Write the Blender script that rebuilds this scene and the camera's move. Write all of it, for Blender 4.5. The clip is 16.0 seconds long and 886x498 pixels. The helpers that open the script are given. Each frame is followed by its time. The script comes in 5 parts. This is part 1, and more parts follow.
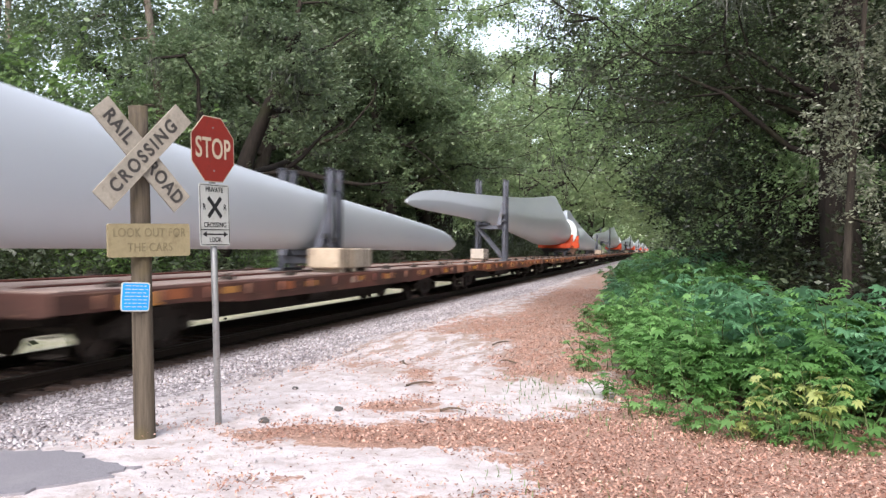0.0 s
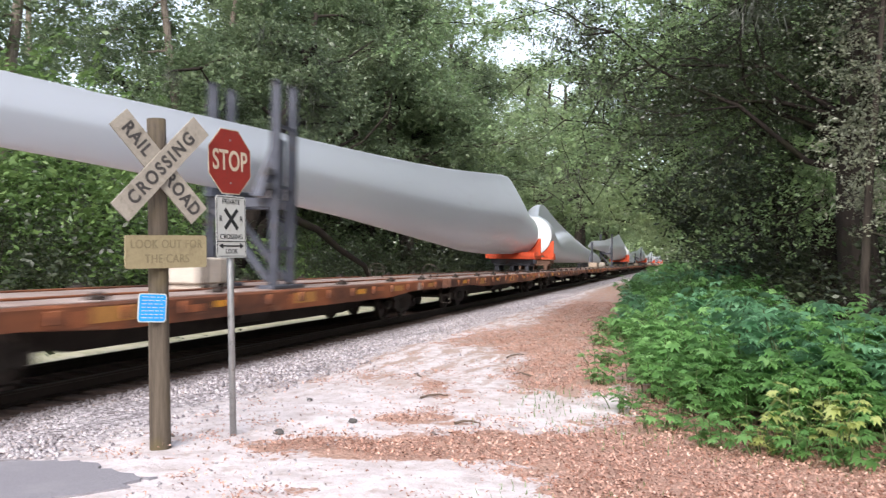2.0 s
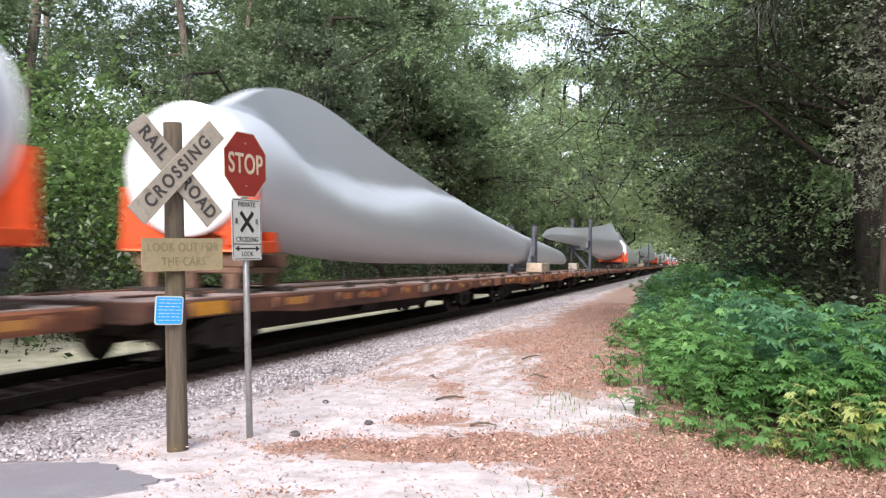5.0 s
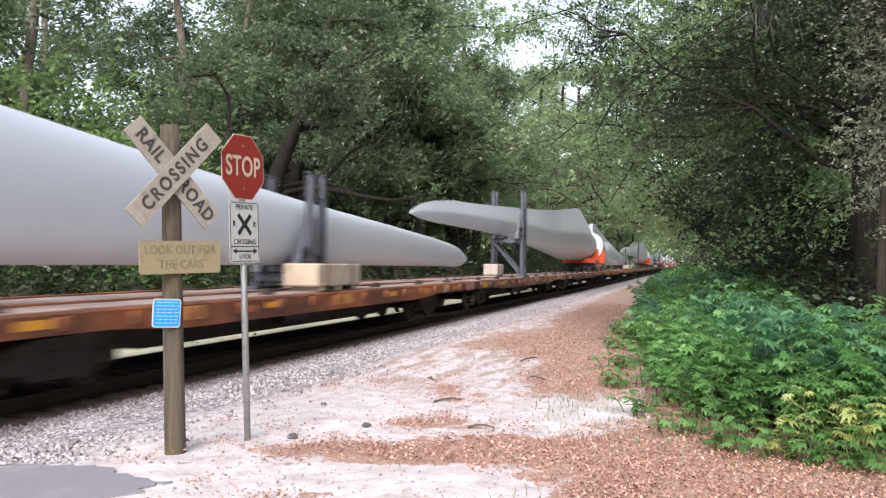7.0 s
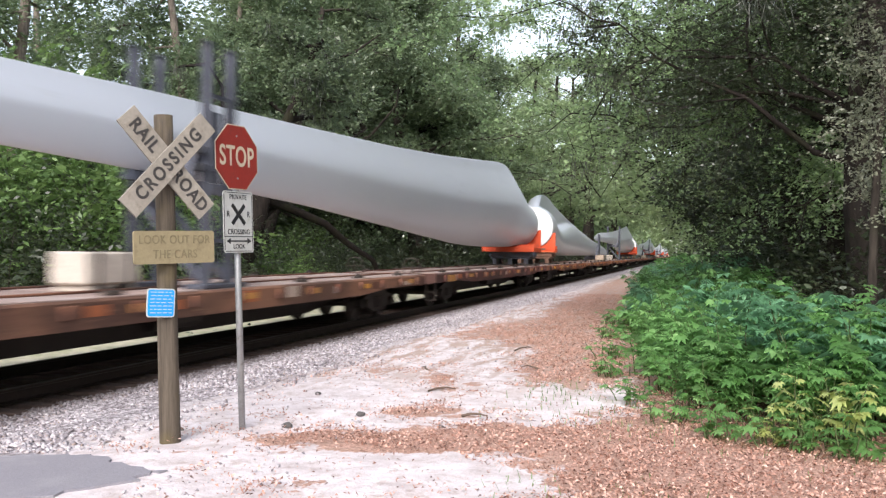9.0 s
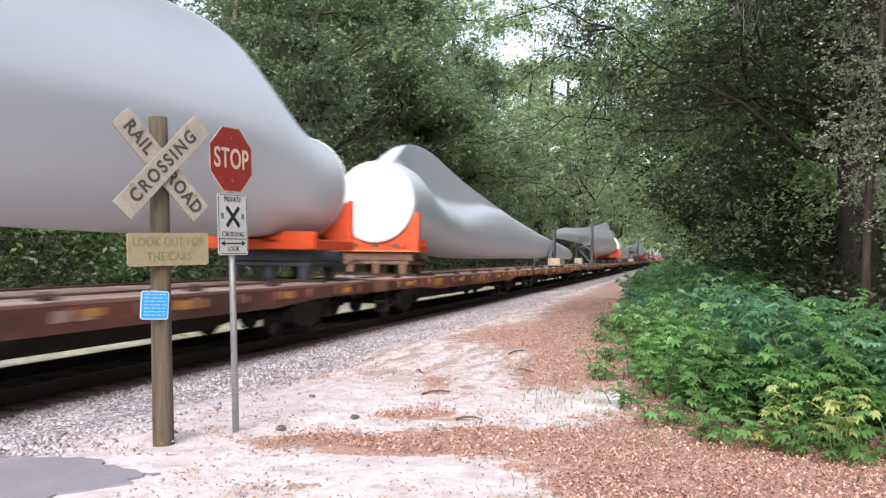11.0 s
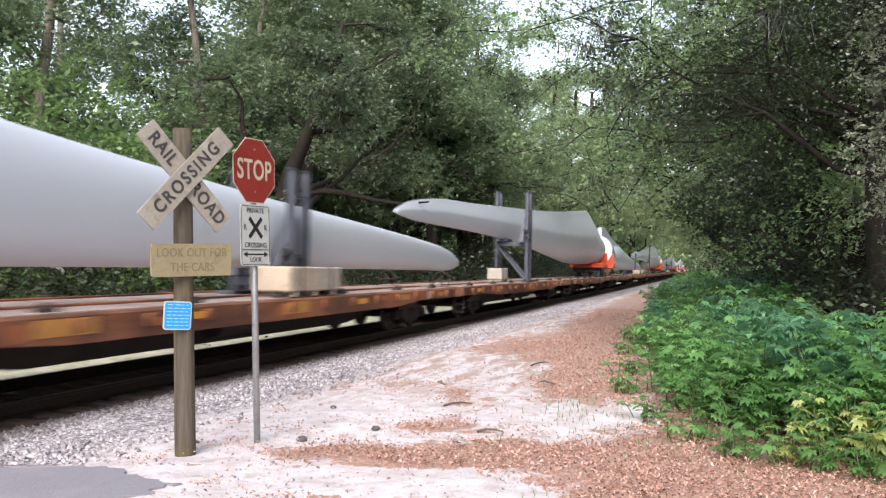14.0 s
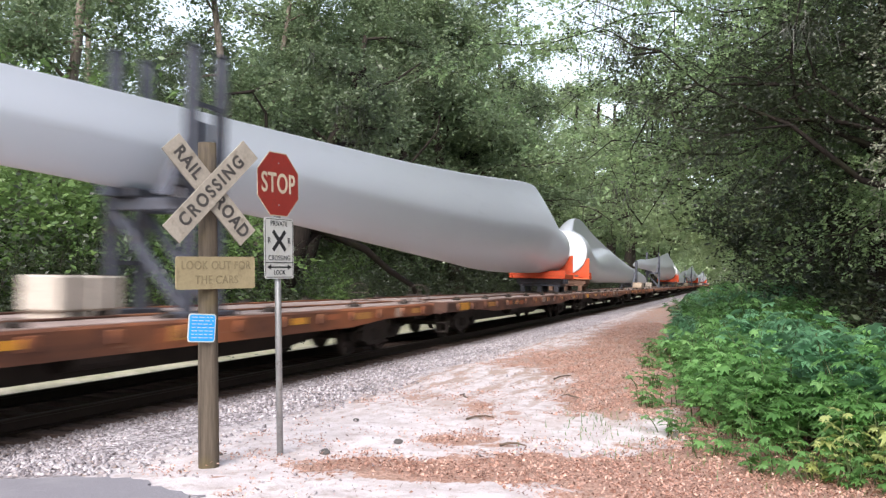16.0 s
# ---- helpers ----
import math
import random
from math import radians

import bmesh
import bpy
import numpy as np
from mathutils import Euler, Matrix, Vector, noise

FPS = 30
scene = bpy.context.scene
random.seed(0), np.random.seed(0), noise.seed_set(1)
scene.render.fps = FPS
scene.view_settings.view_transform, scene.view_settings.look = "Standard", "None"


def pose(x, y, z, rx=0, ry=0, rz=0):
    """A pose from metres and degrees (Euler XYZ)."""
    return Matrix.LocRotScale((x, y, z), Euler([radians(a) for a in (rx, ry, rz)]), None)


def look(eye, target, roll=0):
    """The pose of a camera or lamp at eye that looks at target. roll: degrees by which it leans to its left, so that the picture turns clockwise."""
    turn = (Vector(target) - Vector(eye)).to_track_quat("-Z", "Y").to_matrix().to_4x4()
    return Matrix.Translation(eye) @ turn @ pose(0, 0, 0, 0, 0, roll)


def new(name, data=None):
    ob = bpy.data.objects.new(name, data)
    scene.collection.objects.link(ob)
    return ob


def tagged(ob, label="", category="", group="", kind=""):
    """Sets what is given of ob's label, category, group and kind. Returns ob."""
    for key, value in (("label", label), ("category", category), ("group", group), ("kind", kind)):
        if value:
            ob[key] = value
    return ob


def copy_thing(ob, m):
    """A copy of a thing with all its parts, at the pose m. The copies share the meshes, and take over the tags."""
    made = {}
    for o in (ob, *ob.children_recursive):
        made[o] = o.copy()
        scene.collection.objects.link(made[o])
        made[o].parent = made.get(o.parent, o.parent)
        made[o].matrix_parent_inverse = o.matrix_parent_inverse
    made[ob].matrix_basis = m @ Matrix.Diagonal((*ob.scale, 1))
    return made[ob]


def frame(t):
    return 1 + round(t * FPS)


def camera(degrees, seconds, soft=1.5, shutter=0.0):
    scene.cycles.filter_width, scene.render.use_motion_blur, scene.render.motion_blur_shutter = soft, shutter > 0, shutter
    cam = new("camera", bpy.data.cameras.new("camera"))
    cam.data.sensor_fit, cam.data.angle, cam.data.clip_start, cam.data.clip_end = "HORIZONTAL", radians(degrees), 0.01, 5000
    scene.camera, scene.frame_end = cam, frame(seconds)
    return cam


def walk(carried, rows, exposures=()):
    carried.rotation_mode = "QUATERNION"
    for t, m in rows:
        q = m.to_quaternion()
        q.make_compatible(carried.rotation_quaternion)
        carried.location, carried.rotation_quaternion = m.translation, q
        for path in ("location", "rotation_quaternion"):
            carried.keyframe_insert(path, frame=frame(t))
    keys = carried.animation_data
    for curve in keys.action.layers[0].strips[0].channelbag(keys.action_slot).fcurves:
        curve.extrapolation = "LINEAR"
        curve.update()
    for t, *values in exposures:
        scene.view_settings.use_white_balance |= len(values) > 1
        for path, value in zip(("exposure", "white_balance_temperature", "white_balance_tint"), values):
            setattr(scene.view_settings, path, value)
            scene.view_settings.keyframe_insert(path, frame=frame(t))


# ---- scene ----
cam = camera(53.66, 16.0, soft=1.3, shutter=0.8)
PATH = [
    (0, pose(-0.015, 0.021, 1.569, 89.924, -0.716, 13.939)),
    (0.5, pose(-0.017, 0.021, 1.569, 90.258, -0.239, 13.612)),
    (1, pose(-0.019, 0.018, 1.570, 90.235, -0.399, 13.861)),
    (1.5, pose(-0.023, 0.016, 1.573, 90.343, -0.517, 13.877)),
    (2, pose(-0.021, 0.010, 1.574, 90.692, -0.947, 14.863)),
    (2.5, pose(-0.025, 0.005, 1.575, 90.928, -0.667, 15.675)),
    (3, pose(-0.024, 0.004, 1.575, 91.394, -0.699, 15.499)),
    (3.5, pose(-0.021, 0.006, 1.578, 90.813, -0.725, 15.531)),
    (4, pose(-0.017, 0.006, 1.577, 90.600, -0.790, 15.978)),
    (6.5, pose(-0.013, 0.007, 1.581, 91.093, -0.669, 15.682)),
    (7, pose(-0.006, 0.007, 1.583, 90.879, -0.656, 15.786)),
    (7.5, pose(-0.001, 0.003, 1.585, 91.074, -0.503, 15.726)),
    (8, pose(0.003, -0.004, 1.582, 91.160, -0.475, 15.796)),
    (8.5, pose(0.006, -0.012, 1.581, 90.604, -0.453, 15.881)),
    (9, pose(0.008, -0.017, 1.576, 90.262, -0.593, 15.418)),
    (11.5, pose(0.011, -0.018, 1.575, 90.671, -0.776, 15.068)),
    (12, pose(0.014, -0.020, 1.575, 91.108, -0.738, 15.708)),
    (12.5, pose(0.016, -0.016, 1.577, 90.940, -0.886, 16.789)),
    (13, pose(0.018, -0.010, 1.580, 90.682, -0.803, 16.538)),
    (13.5, pose(0.020, -0.004, 1.584, 90.977, -0.902, 16.673)),
    (14, pose(0.019, -0.003, 1.586, 91.122, -0.971, 16.578)),
    (14.5, pose(0.019, 0.001, 1.587, 91.301, -0.925, 16.529)),
    (15, pose(0.018, -0.003, 1.587, 91.310, -0.804, 16.467)),
    (15.5, pose(0.018, -0.003, 1.589, 91.988, -1.220, 17.456)),
    (16, pose(0.017, -0.005, 1.589, 91.922, -1.039, 18.044)),
]
walk(cam, PATH)

# ---- world and sun: bright overcast ----
world = bpy.data.worlds.new("world")
scene.world = world
world.use_nodes = True
wn, wl = world.node_tree.nodes, world.node_tree.links
wn.clear()
sky = wn.new("ShaderNodeTexSky")
sky.sky_type = "NISHITA"
sky.sun_disc = False
sky.sun_elevation, sky.sun_rotation = radians(34), radians(179)
sky.dust_density, sky.air_density = 1.0, 1.0
grey = wn.new("ShaderNodeHueSaturation")
grey.inputs["Saturation"].default_value = 0.5
bg = wn.new("ShaderNodeBackground")
bg.inputs["Strength"].default_value = 0.13
wo = wn.new("ShaderNodeOutputWorld")
wl.new(sky.outputs[0], grey.inputs["Color"])
wl.new(grey.outputs[0], bg.inputs["Color"])
wl.new(bg.outputs[0], wo.inputs[0])
sun = new("sun", bpy.data.lights.new("sun", "SUN"))
sun.data.energy, sun.data.angle, sun.data.color = 2.05, radians(40), (1.0, 0.945, 0.935)
sun.matrix_world = look((0.5, -26.5, 18), (0, 0, 0))
scene.view_settings.exposure = 1.25

# ---- materials ----
class Mat:
    """A node material: m = Mat(name); sockets are wired with m.put(node_input, value_or_output)."""
    def __init__(self, name, rough=0.7, metal=0.0, spec=0.5):
        self.m = bpy.data.materials.new(name)
        self.m.use_nodes = True
        self.t = self.m.node_tree
        self.b = self.t.nodes["Principled BSDF"]
        self.b.inputs["Roughness"].default_value = rough
        self.b.inputs["Metallic"].default_value = metal
        self.b.inputs["Specular IOR Level"].default_value = spec
        self.co = self.node("ShaderNodeTexCoord").outputs["Object"]

    def node(self, kind, **props):
        n = self.t.nodes.new(kind)
        for k, v in props.items():
            setattr(n, k, v)
        return n

    def put(self, socket, v):
        if isinstance(v, bpy.types.NodeSocket):
            self.t.links.new(v, socket)
        else:
            socket.default_value = v

    def noise(self, scale, detail=3, rough=0.55, co=None, stretch=None, distort=0.0):
        n = self.node("ShaderNodeTexNoise")
        n.inputs["Scale"].default_value = scale
        n.inputs["Detail"].default_value = detail
        n.inputs["Roughness"].default_value = rough
        n.inputs["Distortion"].default_value = distort
        c = co or self.co
        if stretch:
            mp = self.node("ShaderNodeMapping")
            mp.inputs["Scale"].default_value = stretch
            self.put(mp.inputs["Vector"], c)
            c = mp.outputs[0]
        self.put(n.inputs["Vector"], c)
        return n.outputs["Fac"]

    def voronoi(self, scale, co=None, out="Distance", feature="F1"):
        n = self.node("ShaderNodeTexVoronoi", feature=feature)
        n.inputs["Scale"].default_value = scale
        self.put(n.inputs["Vector"], co or self.co)
        return n.outputs[out]

    def ramp(self, fac, stops, mode="LINEAR"):
        n = self.node("ShaderNodeValToRGB")
        n.color_ramp.interpolation = mode
        e = n.color_ramp.elements
        while len(e) < len(stops):
            e.new(0.5)
        for el, (p, c) in zip(e, stops):
            el.position, el.color = p, (*c, 1) if len(c) == 3 else c
        self.put(n.inputs[0], fac)
        return n.outputs[0]

    def step(self, fac, lo, hi):
        n = self.node("ShaderNodeMapRange", interpolation_type="SMOOTHSTEP")
        n.inputs["From Min"].default_value, n.inputs["From Max"].default_value = lo, hi
        self.put(n.inputs["Value"], fac)
        return n.outputs["Result"]

    def mix(self, fac, a, b, mode="MIX"):
        n = self.node("ShaderNodeMix", data_type="RGBA", blend_type=mode)
        ins = [i for i in n.inputs if i.enabled]
        for i, v in zip(ins, (fac, a, b)):
            if isinstance(v, tuple) and len(v) == 3:
                v = (*v, 1)
            self.put(i, v)
        return [o for o in n.outputs if o.enabled][0]

    def math(self, op, a, b=0.0):
        n = self.node("ShaderNodeMath", operation=op)
        self.put(n.inputs[0], a)
        self.put(n.inputs[1], b)
        return n.outputs[0]

    def bump(self, height, strength=0.3, distance=0.02):
        n = self.node("ShaderNodeBump")
        n.inputs["Strength"].default_value = strength
        n.inputs["Distance"].default_value = distance
        self.put(n.inputs["Height"], height)
        self.put(self.b.inputs["Normal"], n.outputs[0])

    def color(self, v):
        self.put(self.b.inputs["Base Color"], (*v, 1) if isinstance(v, tuple) else v)

    def rand(self, per_island=False):
        if per_island:
            return self.node("ShaderNodeNewGeometry").outputs["Random Per Island"]
        return self.node("ShaderNodeObjectInfo").outputs["Random"]

    def position(self):
        return self.node("ShaderNodeNewGeometry").outputs["Position"]


def simple(name, base, rough=0.7, metal=0.0, vary=0.25, scale=6.0, bump=0.15, spec=0.5, dirt=None):
    m = Mat(name, rough, metal, spec)
    a = m.noise(scale, 4)
    b = m.noise(scale * 9, 3)
    lo = tuple(c * (1 - vary) for c in base)
    hi = tuple(min(1, c * (1 + vary)) for c in base)
    c = m.ramp(a, [(0.3, lo), (0.7, hi)])
    c = m.mix(0.35, c, m.ramp(b, [(0.35, lo), (0.65, hi)]))
    if dirt:
        c = m.mix(m.step(m.noise(scale * 1.7, 6, 0.7), 0.52, 0.72), c, dirt)
    m.color(c)
    m.bump(b, bump, 0.01)
    return m.m


def leaf_material(name, dark, mid, light, trans=0.35):
    m = Mat(name, 0.34, 0.0, 0.5)
    r = m.rand(True)
    patch = m.step(m.noise(1.9, 3, 0.6, co=m.position()), 0.3, 0.7)
    c = m.ramp(m.math("ADD", m.math("MULTIPLY", r, 0.55), m.math("MULTIPLY", patch, 0.45)), [(0.0, dark), (0.55, mid), (1.0, light)])
    big = m.noise(0.45, 3, co=m.position())
    c = m.mix(m.step(big, 0.38, 0.62), m.mix(0.5, c, dark), m.mix(0.22, c, light))
    m.color(c)
    tr = m.node("ShaderNodeBsdfTranslucent")
    m.put(tr.inputs["Color"], m.mix(0.5, c, light))
    mx = m.node("ShaderNodeMixShader")
    mx.inputs[0].default_value = trans
    out = m.t.nodes["Material Output"]
    m.put(mx.inputs[1], m.b.outputs[0])
    m.put(mx.inputs[2], tr.outputs[0])
    m.put(out.inputs[0], mx.outputs[0])
    return m.m


def bark_material(name, dark, light):
    m = Mat(name, 0.9, 0, 0.2)
    a = m.noise(5, 6, 0.65, stretch=(3, 3, 0.5))
    b = m.noise(1.2, 3)
    c = m.ramp(a, [(0.3, dark), (0.7, light)])
    c = m.mix(m.step(b, 0.52, 0.72), c, tuple(0.5 * (d + l) + g for d, l, g in zip(dark, light, (0.004, 0.008, 0.0))))
    m.color(c)
    m.bump(a, 0.7, 0.04)
    return m.m


def blade_material():
    m = Mat("blade_gelcoat", 0.26, 0.0, 0.9)
    a = m.noise(0.35, 4, stretch=(1, 0.25, 1))
    b = m.noise(3.0, 5, 0.65, stretch=(1, 0.15, 1))
    c = m.ramp(a, [(0.3, (0.62, 0.645, 0.70)), (0.7, (0.68, 0.705, 0.76))])
    c = m.mix(m.math("MULTIPLY", m.step(b, 0.58, 0.85), 0.35), c, (0.47, 0.475, 0.48))
    m.color(c)
    m.put(m.b.inputs["Roughness"], m.ramp(b, [(0.3, (0.32,) * 3), (0.75, (0.40,) * 3)]))
    return m.m


def rust_paint(name, paint, rust, worn=0.5):
    m = Mat(name, 0.75, 0.0, 0.35)
    a = m.noise(0.9, 6, 0.7, stretch=(1, 0.4, 1.6))
    b = m.noise(7, 5, 0.7)
    r = m.rand()
    p = m.mix(m.ramp(b, [(0.3, (0, 0, 0)), (0.8, (1, 1, 1))]), paint, tuple(min(1, x * 1.35) for x in paint))
    p = m.mix(m.math("MULTIPLY", r, 0.45), p, (0.30, 0.17, 0.10))
    c = m.mix(m.step(a, worn - 0.08, worn + 0.12), p, rust)
    c = m.mix(m.step(b, 0.62, 0.75), c, (0.07, 0.045, 0.035))
    # broad grime, and pale scuffs
    c = m.mix(m.math("MULTIPLY", m.step(m.noise(0.33, 5, 0.6, stretch=(1, 1, 1.5)), 0.48, 0.62), 0.6), c, (0.045, 0.028, 0.023))
    c = m.mix(m.math("MULTIPLY", m.step(m.noise(2.2, 6, 0.75, stretch=(1, 0.5, 2.5)), 0.60, 0.70), 0.55), c, (0.36, 0.20, 0.12))
    m.color(c)
    m.bump(b, 0.25, 0.01)
    return m.m


BLADE = blade_material()
CAR_SIDE = rust_paint("rusty_car_paint", (0.125, 0.040, 0.032), (0.085, 0.036, 0.028), 0.55)
ORANGE = simple("orange_steel_paint", (0.66, 0.075, 0.015), 0.45, 0, 0.18, 2.0, 0.1, dirt=(0.40, 0.07, 0.03))
ORANGE_PALE = simple("sun_bleached_orange_paint", (0.78, 0.24, 0.10), 0.45, 0, 0.15, 3.0, 0.1)
YELLOW = simple("yellow_reflective_stripe", (0.75, 0.33, 0.03), 0.5, 0, 0.25, 8.0, 0.1, dirt=(0.35, 0.15, 0.04))
DARK_STEEL = simple("dark_blue_grey_steel", (0.07, 0.075, 0.095), 0.5, 0.4, 0.3, 3.0, 0.1, dirt=(0.07, 0.045, 0.03))
FRAME_STEEL = simple("blue_grey_frame_steel", (0.085, 0.09, 0.115), 0.5, 0.2, 0.3, 3.0, 0.1, dirt=(0.09, 0.065, 0.05))
UNDER = simple("grimy_underframe_steel", (0.045, 0.034, 0.028), 0.8, 0.2, 0.4, 4.0, 0.2)
WHEEL = simple("worn_wheel_steel", (0.10, 0.080, 0.070), 0.5, 0.7, 0.3, 6.0, 0.1)
RAIL = simple("rail_steel", (0.035, 0.022, 0.017), 0.6, 0.5, 0.35, 10.0, 0.15)
RAIL_TOP = simple("worn_rail_head", (0.10, 0.085, 0.075), 0.5, 0.6, 0.1, 10.0, 0.05)
TIMBER = simple("pale_timber_block", (0.50, 0.40, 0.30), 0.8, 0, 0.25, 5.0, 0.25, dirt=(0.30, 0.22, 0.16))
TIE = simple("dark_creosoted_tie", (0.078, 0.050, 0.040), 0.9, 0, 0.45, 7.0, 0.4, dirt=(0.13, 0.09, 0.07))
WHITE_COVER = simple("white_root_cover", (0.86, 0.87, 0.88), 0.6, 0, 0.04, 2.0, 0.2)
BARK = bark_material("oak_bark", (0.018, 0.014, 0.012), (0.062, 0.050, 0.040))
# darker than oak_bark: the canopy's shade is put into this bark colour
BARK_DARK = bark_material("shade_darkened_bark", (0.009, 0.007, 0.006), (0.028, 0.021, 0.017))
BARK_PALE = bark_material("pine_bark", (0.09, 0.065, 0.05), (0.27, 0.23, 0.19))
LEAF_OAK = leaf_material("oak_leaf", (0.045, 0.071, 0.037), (0.124, 0.173, 0.084), (0.281, 0.340, 0.194), 0.4)
LEAF_MID = leaf_material("mid_green_leaf", (0.062, 0.097, 0.050), (0.160, 0.226, 0.108), (0.330, 0.407, 0.226), 0.4)
LEAF_DARK = leaf_material("dark_oak_leaf", (0.052, 0.091, 0.039), (0.179, 0.279, 0.114), (0.499, 0.655, 0.336), 0.35)
# shade under the canopy is put into these leaf colours
LEAF_SHADED = leaf_material("shade_darkened_oak_leaf", (0.014, 0.020, 0.009), (0.039, 0.053, 0.025), (0.105, 0.130, 0.070), 0.3)
LEAF_SILVER = leaf_material("silver_oak_leaf", (0.055, 0.065, 0.036), (0.175, 0.194, 0.119), (0.560, 0.560, 0.434), 0.3)
# haze over distance is put into these paler leaf colours
LEAF_HAZED = leaf_material("hazed_oak_leaf", (0.144, 0.201, 0.092), (0.282, 0.374, 0.172), (0.414, 0.512, 0.276), 0.44)
LEAF_BRIGHT = leaf_material("bright_understorey_leaf", (0.071, 0.131, 0.042), (0.161, 0.267, 0.081), (0.302, 0.423, 0.151), 0.42)
LEAF_BUSH = leaf_material("bush_leaf", (0.058, 0.155, 0.038), (0.174, 0.371, 0.105), (0.348, 0.583, 0.230), 0.38)
LEAF_BUSH_B = leaf_material("blue_green_bush_leaf", (0.062, 0.164, 0.073), (0.158, 0.355, 0.180), (0.316, 0.564, 0.327), 0.38)
LEAF_YELLOW = leaf_material("yellow_leaf", (0.34, 0.42, 0.11), (0.52, 0.57, 0.20), (0.70, 0.72, 0.36), 0.4)
STEM = simple("green_brown_stem", (0.10, 0.13, 0.05), 0.8, 0, 0.25, 8.0, 0.1)
MOSS = leaf_material("spanish_moss", (0.06, 0.065, 0.05), (0.10, 0.105, 0.085), (0.15, 0.155, 0.125), 0.3)


# ---- building helpers ----
def part(name, bm, material, parent=None, label="", smooth=False):
    """Links a bmesh as one mesh object under a thing or a part."""
    me = bpy.data.meshes.new(name)
    bm.to_mesh(me)
    bm.free()
    me.materials.append(material)
    if smooth:
        me.shade_smooth()
    ob = new(name, me)
    if parent:
        ob.parent = parent
    return tagged(ob, label)


def part_at(name, me, parent, m):
    """One more object on a mesh that is already there."""
    ob = new(name, me)
    ob.parent = parent
    ob.matrix_basis = m
    return ob


def sheet(name, verts, faces, material, parent=None, smooth=False):
    """One mesh object from numpy arrays of vertices and of equal-sided faces."""
    verts, faces = np.asarray(verts, np.float32), np.asarray(faces, np.int32)
    me = bpy.data.meshes.new(name)
    k = faces.shape[1]
    me.vertices.add(len(verts))
    me.vertices.foreach_set("co", verts.ravel())
    me.loops.add(faces.size)
    me.loops.foreach_set("vertex_index", faces.ravel())
    me.polygons.add(len(faces))
    me.polygons.foreach_set("loop_start", np.arange(0, faces.size, k, dtype=np.int32))
    me.update(calc_edges=True)
    me.materials.append(material)
    if smooth:
        me.shade_smooth()
    ob = new(name, me)
    if parent:
        ob.parent = parent
    return ob


def box(bm, c, s, bevel=0.0, m=None):
    r = bmesh.ops.create_cube(bm, size=1, matrix=Matrix.Translation(c) @ Matrix.Diagonal((*s, 1)))
    vs = r["verts"]
    if bevel:
        es = list({e for v in vs for e in v.link_edges})
        out = bmesh.ops.bevel(bm, geom=es, offset=bevel, segments=1, affect="EDGES", profile=0.5)
        vs = list({v for f in out["faces"] for v in f.verts} | {v for v in vs if v.is_valid})
    if m:
        bmesh.ops.transform(bm, matrix=m, verts=vs)
    return vs


def rod(bm, p0, p1, r0, r1=None, seg=10, caps=True):
    p0, p1 = Vector(p0), Vector(p1)
    d = p1 - p0
    q = d.to_track_quat("Z", "Y").to_matrix().to_4x4()
    r1 = r0 if r1 is None else r1
    return bmesh.ops.create_cone(bm, cap_ends=caps, segments=seg, radius1=r0, radius2=r1, depth=d.length,
                                 matrix=Matrix.Translation((p0 + p1) / 2) @ q)["verts"]


def beam(bm, p0, p1, w, h):
    """A square bar from p0 to p1."""
    p0, p1 = Vector(p0), Vector(p1)
    d = p1 - p0
    q = d.to_track_quat("Y", "Z").to_matrix().to_4x4()
    bmesh.ops.create_cube(bm, size=1, matrix=Matrix.Translation((p0 + p1) / 2) @ q @ Matrix.Diagonal((w, d.length, h, 1)))


def loft(bm, rings, cap=True):
    rows = [[bm.verts.new(p) for p in ring] for ring in rings]
    n = len(rows[0])
    for a, b in zip(rows, rows[1:]):
        for i in range(n):
            bm.faces.new((a[i], a[(i + 1) % n], b[(i + 1) % n], b[i]))
    if cap:
        bm.faces.new(rows[0][::-1])
        bm.faces.new(rows[-1])
    bmesh.ops.recalc_face_normals(bm, faces=bm.faces)


def thing(name, label, category, group="", m=None):
    ob = new(name)
    ob.empty_display_size = 0.2
    if m is not None:
        ob.matrix_basis = m
    return tagged(ob, label, category, group)


def lerp_table(table, s):
    """Smooth values at s out of rows (s, a, b, ...)."""
    t = np.array(table, float)
    return [float(np.interp(s, t[:, 0], t[:, k])) for k in range(1, t.shape[1])]


# ---- ground, road and track ----
TRACK_X, RAIL_Z = -8.42, -0.077
TIE_Z = RAIL_Z - 0.18


def ground_z(x, y):
    """Height of the ground: sandy shoulder, ballast falling to the ties, a flat bed, a low verge beyond."""
    x = np.asarray(x, float)
    z = np.interp(x, [-60, -16, -12.5, -11.2, -10.2, -7.4, -6.98, -6.2, -5.3, -4.0, 0, 4, 60],
                  [-0.15, -0.15, -0.3, -0.3, TIE_Z - 0.075, TIE_Z - 0.06, TIE_Z - 0.008, -0.205, -0.10, 0.0, 0.0, 0.05, 0.4])
    return z


